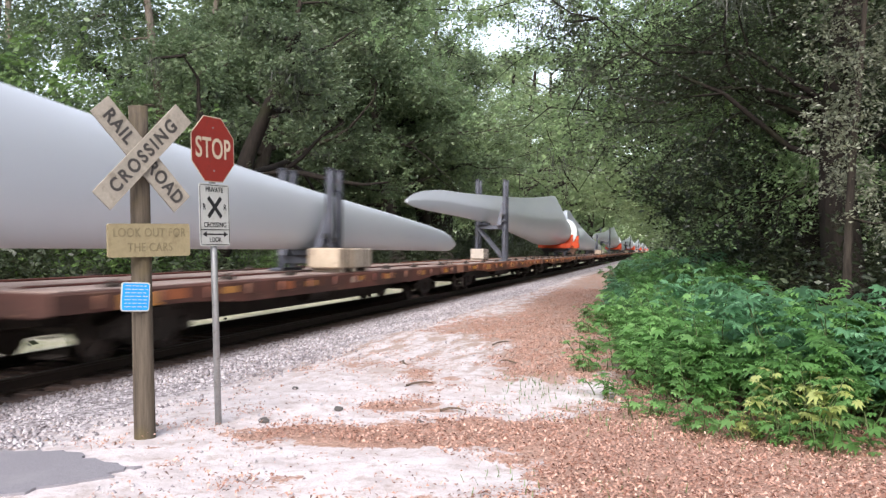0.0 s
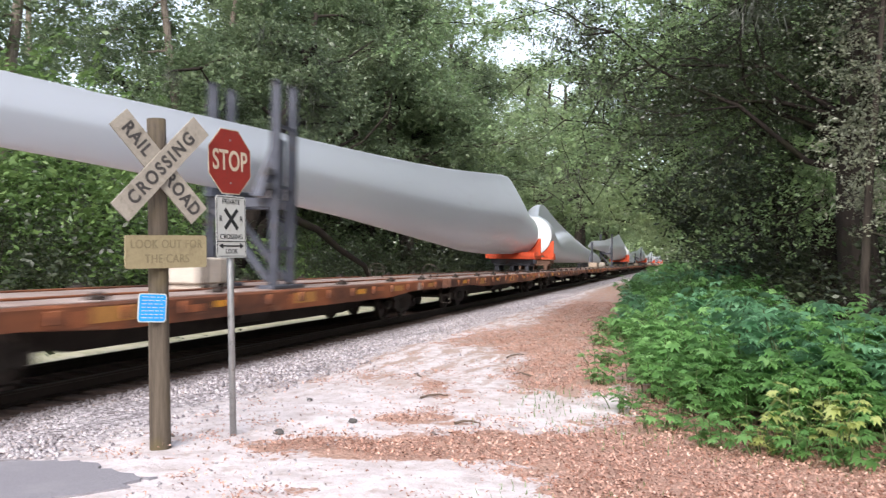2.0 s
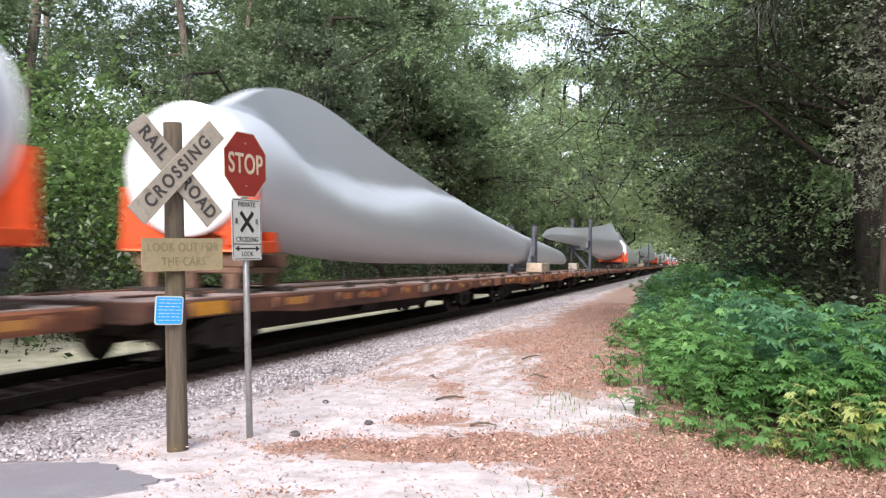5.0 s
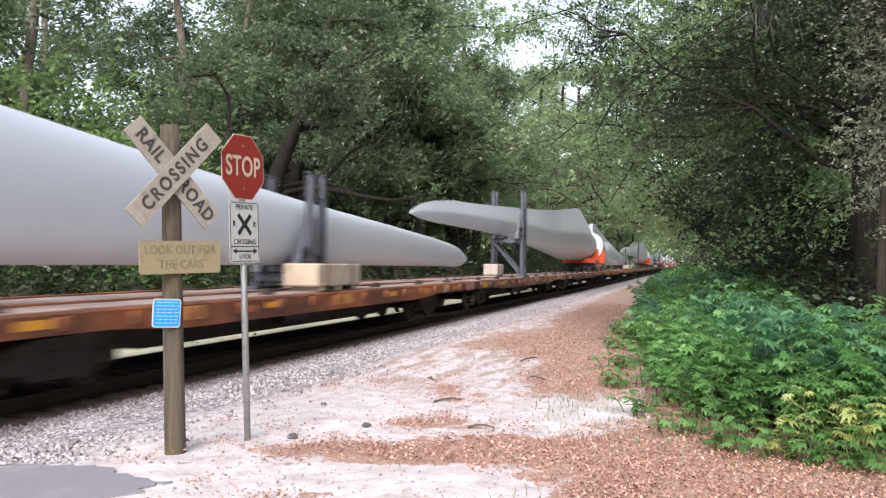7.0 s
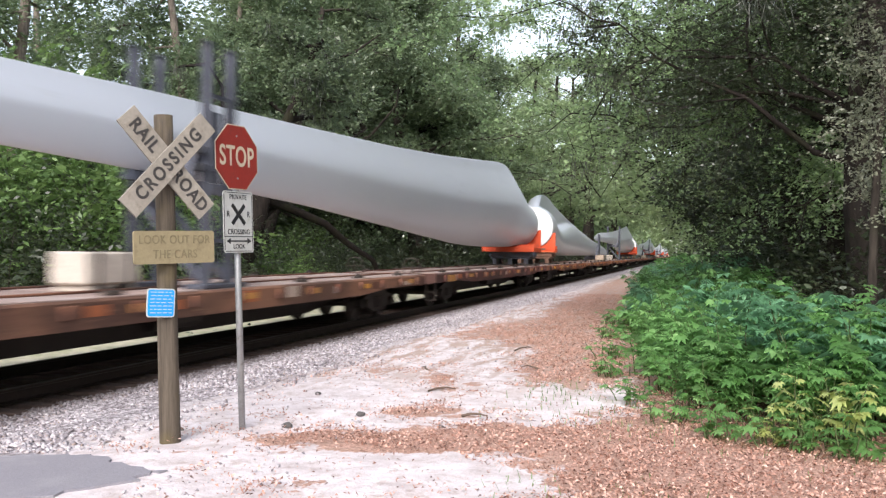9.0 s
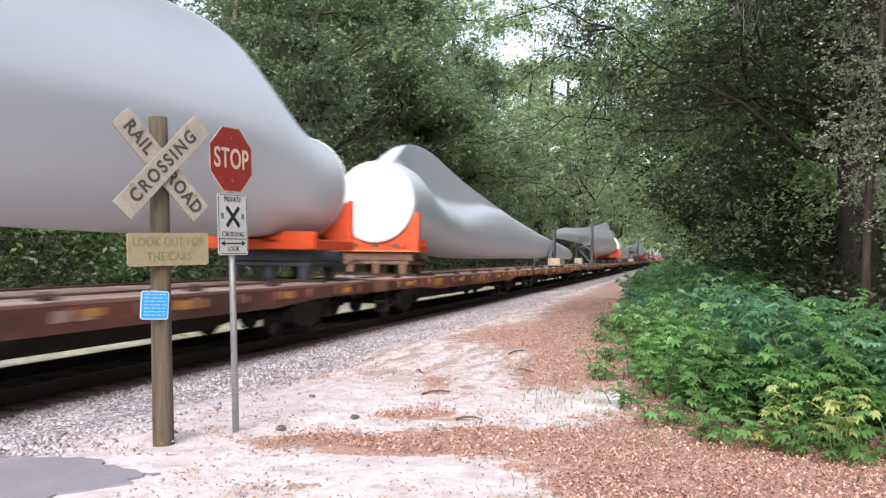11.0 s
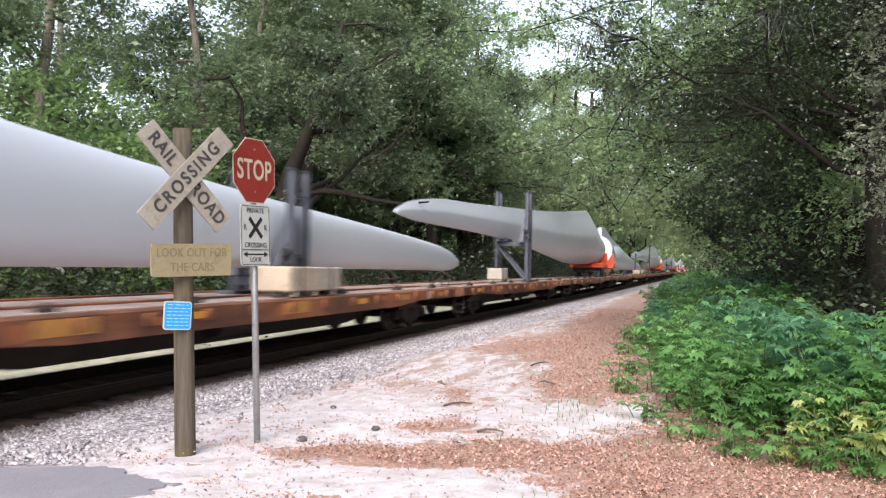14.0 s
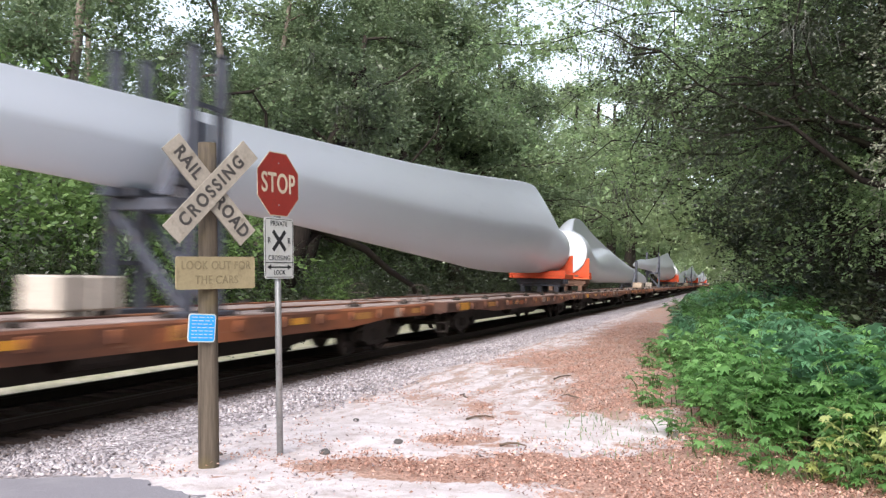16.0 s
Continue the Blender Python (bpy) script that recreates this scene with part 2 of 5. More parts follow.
# heaps of leaf litter (+) and bare sand (-): middle x, y, half widths, weight
LITTER = ((0.6, 6.2, 1.5, 1.0, 1.2), (-2.5, 6.9, 1.05, 0.34, 1.1), (-1.0, 7.35, 1.3, 0.65, 1.1), (-2.5, 8.35, 0.55, 0.30, 0.8), (-2.75, 10.0, 0.5, 1.4, 0.5), (-1.5, 13.0, 0.75, 2.4, 1.2),
          (-2.1, 18.0, 1.3, 3.8, 1.1), (-2.5, 29.0, 1.2, 9.0, 1.1), (-3.0, 52.0, 1.2, 20.0, 1.1), (-3.8, 17.5, 0.6, 2.2, 0.7), (1.5, 9.0, 1.9, 3.0, 1.2), (1.0, 20.0, 1.8, 12.0, 1.2), (0.5, 4.8, 1.8, 0.8, 1.0), (-3.7, 11.0, 0.8, 1.0, 0.3),
          (-2.1, 5.95, 1.0, 0.30, -1.3), (-1.25, 9.6, 0.75, 0.5, -1.0), (-2.45, 10.8, 0.35, 0.5, -0.7), (-3.4, 13.7, 0.6, 1.0, -0.8), (-2.5, 14.2, 0.35, 0.7, -0.5), (-3.5, 9.2, 0.8, 0.9, -0.6))


def litter_amount(x, y):
    x, y = np.asarray(x, float), np.asarray(y, float)
    v = np.zeros(np.broadcast(x, y).shape)
    for cx, cy, rx, ry, w in LITTER:
        d = ((x - cx) / rx) ** 2 + ((y - cy) / ry) ** 2
        v = v + w / (1 + np.exp(np.minimum(6 * (np.sqrt(d) - 1), 50)))
    return np.clip(v, -0.5, 1.2)


def build_ground():
    xs = np.concatenate([[-2500, -600, -200, -90, -50], np.arange(-30, -12, 1.5), np.arange(-12, -4, 0.25), np.arange(-4, 3, 0.12), np.arange(3, 6, 0.25), np.arange(6, 24, 1.5), [30, 50, 90, 200, 600, 2500]])
    ys = np.concatenate([[-600, -150, -50, -20], np.arange(-10, 2, 1.0), np.arange(2, 4.5, 0.25), np.arange(4.5, 14, 0.12), np.arange(14, 26, 0.25), np.arange(26, 90, 1.5), [100, 120, 150, 200, 300, 600, 1500, 3000]])
    X, Y = np.meshgrid(xs, ys)
    rng = np.random.default_rng(3)
    Z = ground_z(X, Y)
    bumps = (np.sin(X * 1.7 + Y * 0.6) + np.sin(Y * 1.13 - X * 0.8) + np.sin(X * 3.9 - Y * 2.7) * 0.5) * 0.012
    near = (np.abs(X - 0) < 40) & (Y < 200)
    onbed = ((X > -10.5) & (X < -7.0)) | ((X > -6.6) & (X < -3.3) & (Y < 6.1))
    Z = Z + np.where(near & ~onbed, bumps + rng.normal(0, 0.006, X.shape), 0)
    V = np.stack([X, Y, Z], -1).reshape(-1, 3)
    n, k = len(ys), len(xs)
    i = np.arange(n * k).reshape(n, k)
    F = np.stack([i[:-1, :-1], i[:-1, 1:], i[1:, 1:], i[1:, :-1]], -1).reshape(-1, 4)
    m = Mat("sand_litter_gravel_ground", 0.95, 0, 0.15)
    pos = m.position()
    sep = m.node("ShaderNodeSeparateXYZ")
    m.put(sep.inputs[0], pos)
    x, y = sep.outputs[0], sep.outputs[1]
    grain = m.noise(60, 4, 0.7, co=pos)
    n1 = m.noise(0.55, 5, 0.62, co=pos)
    n2 = m.noise(2.6, 5, 0.65, co=pos)
    fine = m.noise(14, 4, 0.7, co=pos)
    sand = m.ramp(n2, [(0.3, (0.52, 0.445, 0.435)), (0.52, (0.71, 0.635, 0.635)), (0.72, (0.81, 0.765, 0.78))])
    sand = m.mix(m.step(grain, 0.5, 0.8), sand, (0.46, 0.40, 0.36))
    litter = m.ramp(m.noise(34, 4, 0.75, co=pos), [(0.3, (0.17, 0.095, 0.072)), (0.5, (0.46, 0.28, 0.215)), (0.72, (0.68, 0.47, 0.39))])
    # litter lies in the heaps above, broken up at two scales
    at = m.node("ShaderNodeAttribute", attribute_name="litter")
    amount = m.math("ADD", at.outputs["Fac"], m.math("MULTIPLY", m.math("SUBTRACT", n2, 0.5), 2.9))
    amount = m.math("ADD", amount, m.math("MULTIPLY", m.math("SUBTRACT", fine, 0.5), 0.9))
    amount = m.math("ADD", amount, m.math("MULTIPLY", m.math("SUBTRACT", n1, 0.5), 1.3))
    streak = m.noise(1.6, 6, 0.72, co=pos, stretch=(2.2, 0.5, 1))
    amount = m.math("ADD", amount, m.math("MULTIPLY", m.math("SUBTRACT", streak, 0.5), 1.6))
    c = m.mix(m.step(amount, 0.32, 0.62), sand, litter)
    c = m.mix(m.math("MULTIPLY", m.step(streak, 0.46, 0.58), m.step(y, 7.5, 13.0)), c, (0.44, 0.33, 0.28))
    # thin brown dust between
    c = m.mix(m.math("MULTIPLY", m.step(m.noise(5.5, 6, 0.7, co=pos), 0.5, 0.68), 0.55), c, (0.36, 0.26, 0.21))
    gv = m.voronoi(22, co=pos, out="Color")
    gsep = m.node("ShaderNodeSeparateColor")
    m.put(gsep.inputs[0], gv)
    gravel = m.ramp(gsep.outputs[0], [(0.1, (0.16, 0.135, 0.135)), (0.5, (0.36, 0.32, 0.33)), (0.9, (0.57, 0.52, 0.53))])
    gm = m.step(m.math("ADD", m.math("MULTIPLY", x, -1.0), m.math("MULTIPLY", m.math("SUBTRACT", n2, 0.5), 1.4)), 4.55, 5.35)
    c = m.mix(gm, c, gravel)
    # ballast turns darker brown towards the ties
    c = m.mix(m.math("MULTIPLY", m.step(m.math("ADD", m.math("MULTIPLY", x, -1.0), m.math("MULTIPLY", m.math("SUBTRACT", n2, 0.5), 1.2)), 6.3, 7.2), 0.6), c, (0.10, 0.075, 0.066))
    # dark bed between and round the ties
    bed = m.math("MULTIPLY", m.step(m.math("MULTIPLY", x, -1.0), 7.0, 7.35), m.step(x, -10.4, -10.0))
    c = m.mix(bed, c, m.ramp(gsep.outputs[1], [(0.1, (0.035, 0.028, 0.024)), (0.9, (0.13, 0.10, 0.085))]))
    # a pale grassy strip past the track, then wood floor
    verge = m.step(m.math("MULTIPLY", x, -1.0), 10.2, 10.9)
    c = m.mix(verge, c, m.ramp(n2, [(0.35, (0.42, 0.42, 0.26)), (0.6, (0.60, 0.56, 0.44))]))
    woods = m.math("MAXIMUM", m.step(m.math("MULTIPLY", x, -1.0), 13.5, 15.5), m.step(x, 2.0, 4.0))
    c = m.mix(woods, c, m.ramp(fine, [(0.35, (0.05, 0.04, 0.025)), (0.7, (0.16, 0.10, 0.06))]))
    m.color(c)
    m.bump(m.mix(gm, fine, m.voronoi(22, co=pos)), 0.6, 0.03)
    g = sheet("ground", V, F, m.m, smooth=True)
    lit = g.data.attributes.new("litter", "FLOAT", "POINT")
    lit.data.foreach_set("value", litter_amount(V[:, 0], V[:, 1]).astype(np.float32))
    tagged(g, "pale sandy ground with leaf litter and gravel", "ground", kind="structure")


build_ground()


def build_road():
    m = Mat("worn_asphalt", 0.9, 0, 0.25)
    pos = m.position()
    f = m.noise(90, 3, 0.7, co=pos)
    b = m.noise(1.3, 5, 0.6, co=pos)
    c = m.ramp(f, [(0.3, (0.23, 0.215, 0.235)), (0.7, (0.33, 0.31, 0.335))])
    c = m.mix(m.math("MULTIPLY", m.step(b, 0.52, 0.75), 0.4), c, (0.38, 0.355, 0.365))
    m.color(c)
    m.bump(f, 0.5, 0.01)
    bm = bmesh.new()
    rng = random.Random(5)
    edge = [Vector(p) for p in ((-6.4, 5.76), (-5.28, 5.80), (-4.69, 5.88), (-4.3, 5.74), (-3.87, 5.53), (-3.55, 5.44), (-3.6, 5.15), (-4.0, 4.4), (-4.6, 3.2), (-5.0, -10))]
    pts = []
    for p, q in zip(edge, edge[1:]):
        for k in range(6):
            t = k / 6
            w = p.lerp(q, t)
            pts.append((w.x + rng.uniform(-0.06, 0.06), w.y + rng.uniform(-0.05, 0.05)))
    pts += [(-5.0, -10), (-6.4, -10)]
    top = [bm.verts.new((x, y, float(ground_z(x, y)) + 0.016)) for x, y in pts]
    low = [bm.verts.new((x * 1.0, y, float(ground_z(x, y)) - 0.1)) for x, y in pts]
    bm.faces.new(top)
    n = len(pts)
    for i in range(n):
        bm.faces.new((top[i], low[i], low[(i + 1) % n], top[(i + 1) % n]))
    bmesh.ops.recalc_face_normals(bm, faces=bm.faces)
    tagged(part("road", bm, m.m), "worn grey asphalt edge of a crossing road", "road", kind="structure")


build_road()


def build_track():
    track = thing("railway_track", "single railway track on dark timber ties", "track")
    tagged(track, kind="structure")
    prof = [(-0.068, 0), (0.068, 0), (0.068, 0.012), (0.012, 0.03), (0.010, 0.13), (0.034, 0.14), (0.034, 0.165), (-0.034, 0.165), (-0.034, 0.14), (-0.010, 0.13), (-0.012, 0.03), (-0.068, 0.012)]
    for sx in (-0.752, 0.752):
        bm = bmesh.new()
        loft(bm, [[(TRACK_X + sx + px, yy, RAIL_Z - 0.172 + pz) for px, pz in prof] for yy in (-120, 700)])
        rail = part("rail", bm, RAIL, track)
        bm = bmesh.new()
        box(bm, (TRACK_X + sx, 290, RAIL_Z - 0.0025), (0.055, 820, 0.006))
        part("rail_head", bm, RAIL_TOP, rail, "polished running surface")
    bm = bmesh.new()
    box(bm, (0, 0, 0), (2.6, 0.23, 0.18), 0.012)
    me = bpy.data.meshes.new("tie")
    bm.to_mesh(me)
    bm.free()
    me.materials.append(TIE)
    rng = random.Random(11)
    y = -3.0
    for k in range(200):
        y += 0.51
        part_at("tie", me, track, pose(TRACK_X + rng.uniform(-0.06, 0.06), y + rng.uniform(-0.03, 0.03), TIE_Z - 0.092 + rng.uniform(-0.012, 0.008), 0, 0, rng.uniform(-1.2, 1.2)))
    bm = bmesh.new()
    for k in range(330):
        y += 0.51
        box(bm, (TRACK_X, y, TIE_Z - 0.092), (2.6, 0.23, 0.18))
    tagged(part("far_ties", bm, TIE, track), kind="stuff")


build_track()


def strew_ground():
    """Loose ballast stones, fallen leaves and a little grass."""
    rng = np.random.default_rng(15)
    # ballast: squashed eight-faced stones
    n = 24000
    y = 4.6 + 42 * rng.uniform(0, 1, n) ** 1.9
    x = -7.35 + rng.beta(1.15, 1.8, n) * 2.9
    far = rng.uniform(0, 1, n) < 0.06
    x = np.where(far, rng.uniform(-6.9, -2.6, n), x)
    keep = ~((y < 5.95) & (x > -6.4) & (x < -3.5))
    x, y = x[keep], y[keep]
    n = len(x)
    r = rng.uniform(0.012, 0.034, n) * np.where(x > -4.6, 0.6, 1)
    dirs = np.array([(1, 0, 0), (0, 1, 0), (-1, 0, 0), (0, -1, 0), (0, 0, 1), (0, 0, -1)], float)
    P = dirs[None] * r[:, None, None] * rng.uniform(0.6, 1.4, (n, 6, 1)) * np.array([1, 1, 0.7])
    a = rng.uniform(0, 6.28, n)
    ca, sa = np.cos(a)[:, None], np.sin(a)[:, None]
    tilt = rng.normal(0, 0.35, (n, 1))
    X, Y, Z = P[..., 0] * ca - P[..., 1] * sa, P[..., 0] * sa + P[..., 1] * ca, P[..., 2] + P[..., 0] * tilt
    V = np.stack([X + x[:, None], Y + y[:, None], Z + (ground_z(x, y) + r * 0.3)[:, None]], -1).reshape(-1, 3)
    tri = np.array([(0, 1, 4), (1, 2, 4), (2, 3, 4), (3, 0, 4), (1, 0, 5), (2, 1, 5), (3, 2, 5), (0, 3, 5)])
    F = (tri[None] + np.arange(n)[:, None, None] * 6).reshape(-1, 3)
    m = Mat("crushed_granite", 0.85, 0, 0.3)
    c = m.ramp(m.rand(True), [(0.0, (0.19, 0.165, 0.175)), (0.3, (0.34, 0.305, 0.32)), (0.7, (0.49, 0.445, 0.46)), (1.0, (0.66, 0.615, 0.635))])
    c = m.mix(m.step(m.noise(25, 3), 0.55, 0.7), c, (0.36, 0.27, 0.22))
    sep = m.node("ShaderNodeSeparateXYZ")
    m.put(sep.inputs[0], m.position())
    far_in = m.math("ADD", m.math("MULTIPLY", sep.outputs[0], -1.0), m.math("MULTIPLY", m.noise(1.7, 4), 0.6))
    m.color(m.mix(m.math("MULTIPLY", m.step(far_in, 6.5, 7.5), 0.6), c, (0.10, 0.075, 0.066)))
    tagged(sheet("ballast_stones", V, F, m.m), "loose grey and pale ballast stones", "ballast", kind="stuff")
    # fallen leaves
    n = 190000
    y = 4.6 + 30 * rng.uniform(0, 1, n) ** 1.9
    x = rng.uniform(-4.6, 3.0, n)
    p = litter_amount(x, y) * 0.85 + 0.5 * (np.sin(x * 5.1 + y * 2.3) * np.sin(y * 4.7 - x * 1.9)) + rng.normal(0, 0.25, n)
    keep = ((p > 0.5) | (rng.uniform(0, 1, n) < 0.03)) & ~((x < -3.4) & (y < 5.9))
    x, y = x[keep], y[keep]
    n = len(x)
    a = rng.uniform(0, 6.28, n)
    L = rng.uniform(0.008, 0.019, n)
    d = np.stack([np.cos(a), np.sin(a), rng.normal(0, 0.45, n)], 1) * L[:, None]
    w = np.stack([-np.sin(a), np.cos(a), rng.normal(0, 0.7, n)], 1) * (L * 0.42)[:, None]
    c = np.stack([x, y, ground_z(x, y) + rng.uniform(0.012, 0.045, n)], 1)
    up = np.array([0, 0, 0.006])
    V = np.stack([c - d, c + w + up, c + d, c - w + up], 1).reshape(-1, 3)
    m = Mat("fallen_leaf", 0.7, 0, 0.3)
    m.color(m.ramp(m.rand(True), [(0.0, (0.10, 0.055, 0.042)), (0.3, (0.42, 0.225, 0.165)), (0.7, (0.63, 0.37, 0.285)), (1.0, (0.74, 0.50, 0.41))]))
    tagged(sheet("fallen_leaves", V, np.arange(n * 4).reshape(n, 4), m.m), "russet fallen leaves lying on sand", "leaf litter", kind="stuff")
    # thin grass at the verge
    spots = ((-1.25, 9.2, 0.35), (-0.75, 8.6, 0.4), (-1.5, 10.4, 0.3), (-0.2, 5.9, 0.25), (-0.3, 8.1, 0.35), (0.6, 7.3, 0.5), (1.5, 7.2, 0.6), (-1.0, 5.75, 0.15), (-1.35, 9.9, 0.3))
    pts = np.concatenate([np.stack([rng.normal(sx, sr, 45), rng.normal(sy, sr, 45)], 1) for sx, sy, sr in spots])
    n = len(pts)
    c = np.stack([pts[:, 0], pts[:, 1], ground_z(pts[:, 0], pts[:, 1])], 1)
    a = rng.uniform(0, 6.28, n)
    h = rng.uniform(0.02, 0.08, n)[:, None]
    lean = np.stack([np.cos(a), np.sin(a), 0 * a], 1) * h * 0.5
    w = np.stack([-np.sin(a), np.cos(a), 0 * a], 1) * 0.005
    V = np.stack([c - w, c + w, c + lean + w * 0.3 + np.array([0, 0, 1]) * h, c + lean - w * 0.3 + np.array([0, 0, 1]) * h], 1).reshape(-1, 3)
    tagged(sheet("verge_grass", V, np.arange(n * 4).reshape(n, 4), LEAF_BRIGHT), "thin tufts of grass on the verge", "grass", kind="stuff")


strew_ground()


def build_small_ground_things():
    """Single stones, twigs and bleached dead branches."""
    dark = simple("dark_stone", (0.10, 0.09, 0.085), 0.85, 0, 0.3, 20.0, 0.4)
    rng = random.Random(21)
    for x, y, r in ((-3.45, 7.27, 0.05), (-3.02, 8.0, 0.045), (-2.1, 7.6, 0.04), (-4.3, 6.9, 0.03), (-2.75, 9.4, 0.04), (-3.9, 9.0, 0.035)):
        s = thing("stone", "small dark stone lying on the sand", "stone", "loose stones", pose(x, y, float(ground_z(x, y)), 0, 0, rng.uniform(0, 360)))
        bm = bmesh.new()
        bmesh.ops.create_icosphere(bm, subdivisions=2, radius=r)
        for v in bm.verts:
            v.co *= 1 + 0.35 * noise.noise(v.co * 22 + Vector((x, y, 0)))
            v.co.z *= 0.6
        part("stone_body", bm, dark, s)
    wood = simple("dead_twig_wood", (0.13, 0.09, 0.065), 0.9, 0, 0.3, 12.0, 0.3)
    for x, y, a, ln in ((-2.62, 9.55, 40, 0.35), (-2.5, 14.1, 70, 0.6), (-1.9, 8.1, 10, 0.25), (-3.3, 11.2, 120, 0.4), (-2.0, 11.8, 150, 0.3)):
        t = thing("twig", "short dark twig lying on the ground", "twig", "fallen twigs", pose(x, y, float(ground_z(x, y)) + 0.025, 0, 0, a))
        p = [Vector((-ln / 2, 0, 0)), Vector((-ln / 6, 0.03, 0.02)), Vector((ln / 6, -0.01, 0.03)), Vector((ln / 2, 0.02, 0))]
        v, f = tube(p, [0.014, 0.013, 0.010, 0.006], 6)
        sheet("twig_stem", v, f, wood, t, True)
    pale = simple("bleached_dead_wood", (0.34, 0.31, 0.27), 0.9, 0, 0.2, 12.0, 0.3)
    r2 = np.random.default_rng(6)
    for x, y, z in ((-13.2, 18.5, 0.5), (-13.2, 15.8, 0.4), (-13.3, 21.5, 0.5), (-13.4, 27.0, 0.4)):
        t = thing("dead_branch", "bleached dead branch tangled at the wood's edge", "branch", "dead branches", pose(x, y, float(ground_z(x, y))))
        pieces = []
        for k in range(9):
            p = wander(r2, (r2.normal(0, 0.4), r2.normal(0, 0.7), z * r2.uniform(0, 1)), (r2.normal(0, 0.6), r2.normal(0, 1), r2.uniform(0.1, 1.0)), r2.uniform(0.6, 1.5), 6, 0.45)
            pieces.append(tube(p, [0.02 * (1 - 0.13 * i) for i in range(7)], 4))
        v, f = join_arrays(pieces)
        tagged(sheet("branch_tangle", v, f, pale, t, True), kind="stuff")


# ---- trees and shrubs ----
def leaf_cloud(rng, centres, spread, count, size, flat=0.7, droop=0.0, narrow=0.42, up=0.55, whole=False, sprays=0):
    """Small pointed leaves strewn round clump centres, or gathered in sprays there; returns vertex and face arrays."""
    centres = np.asarray(centres, float)
    n = len(centres) * count
    c = np.repeat(centres, count, axis=0)
    off = rng.normal(0, 1, (n, 3)) * np.array([1, 1, flat]) * np.repeat(np.broadcast_to(spread, (len(centres),)), count)[:, None]
    d = rng.normal(0, 1, (n, 3))
    if sprays:
        # each spray: a short shoot, its leaves close together and pointing along it
        sp = np.repeat(np.broadcast_to(spread, (len(centres),)), count)[:, None]
        shoot = rng.normal(0, 1, (len(centres), sprays, 3)) * np.array([1, 1, flat]) * 1.05
        aim = shoot + rng.normal(0, 0.5, shoot.shape)
        which = (np.repeat(np.arange(len(centres)), count), np.tile(np.arange(count) % sprays, len(centres)))
        along = rng.uniform(-0.55, 0.35, (n, 1))
        off = (shoot[which] + aim[which] * along + rng.normal(0, 0.13, (n, 3))) * sp
        d = d * 0.75 + aim[which]
    c = c + off
    d[:, 2] = d[:, 2] * 0.6 - droop
    d /= np.linalg.norm(d, axis=1, keepdims=True)
    nn = rng.normal(0, 1, (n, 3)) * (1 - up) + np.array([0, 0, up])
    w = np.cross(d, nn)
    w /= np.linalg.norm(w, axis=1, keepdims=True) + 1e-9
    L = size * rng.uniform(0.6, 1.35, (n, 1))
    h = np.cross(w, d) * L * 0.10
    if whole:
        w = w * L * narrow * 0.5
        V = np.stack([c - d * L * 0.5, c + w + h, c + d * L * 0.5, c - w + h], 1).reshape(-1, 3)
        return V, np.arange(n * 4).reshape(n, 4)
    a = c - d * L * 0.4 + w * L * narrow * 0.62
    b = c + d * L * 0.6
    e = c - d * L * 0.4 - w * L * narrow * 0.62 + h
    V = np.stack([a, b, e], 1).reshape(-1, 3)
    return V, np.arange(n * 3).reshape(n, 3)


def tube(path, radii, seg=8):
    """A bent tapering tube as arrays."""
    V, F = [], []
    path = [Vector(p) for p in path]
    for i, p in enumerate(path):
        d = (path[min(i + 1, len(path) - 1)] - path[max(i - 1, 0)]).normalized()
        a = d.orthogonal().normalized()
        ref = Vector((1, 0.3, 0.1))
        a = (ref - d * ref.dot(d)).normalized()
        b = d.cross(a)
        for k in range(seg):
            t = 2 * math.pi * k / seg
            V.append(p + (a * math.cos(t) + b * math.sin(t)) * radii[i] * (1 + 0.12 * math.sin(3 * t + i)))
        if i:
            o = (i - 1) * seg
            for k in range(seg):
                F.append((o + k, o + (k + 1) % seg, o + seg + (k + 1) % seg, o + seg + k))
    return V, F


def join_arrays(pieces):
    V, F, o = [], [], 0
    for v, f in pieces:
        V.append(np.asarray(v, float).reshape(-1, 3))
        f = np.asarray(f, int)
        F.append(f + o)
        o += len(V[-1])
    return np.concatenate(V), np.concatenate(F)


def wander(rng, p, d, length, steps, bend=0.25, lift=0.0):
    pts = [Vector(p)]
    d = Vector(d).normalized()
    for k in range(steps):
        d = (d + Vector(rng.normal(0, bend, 3)) + Vector((0, 0, lift))).normalized()
        pts.append(pts[-1] + d * (length / steps))
    return pts


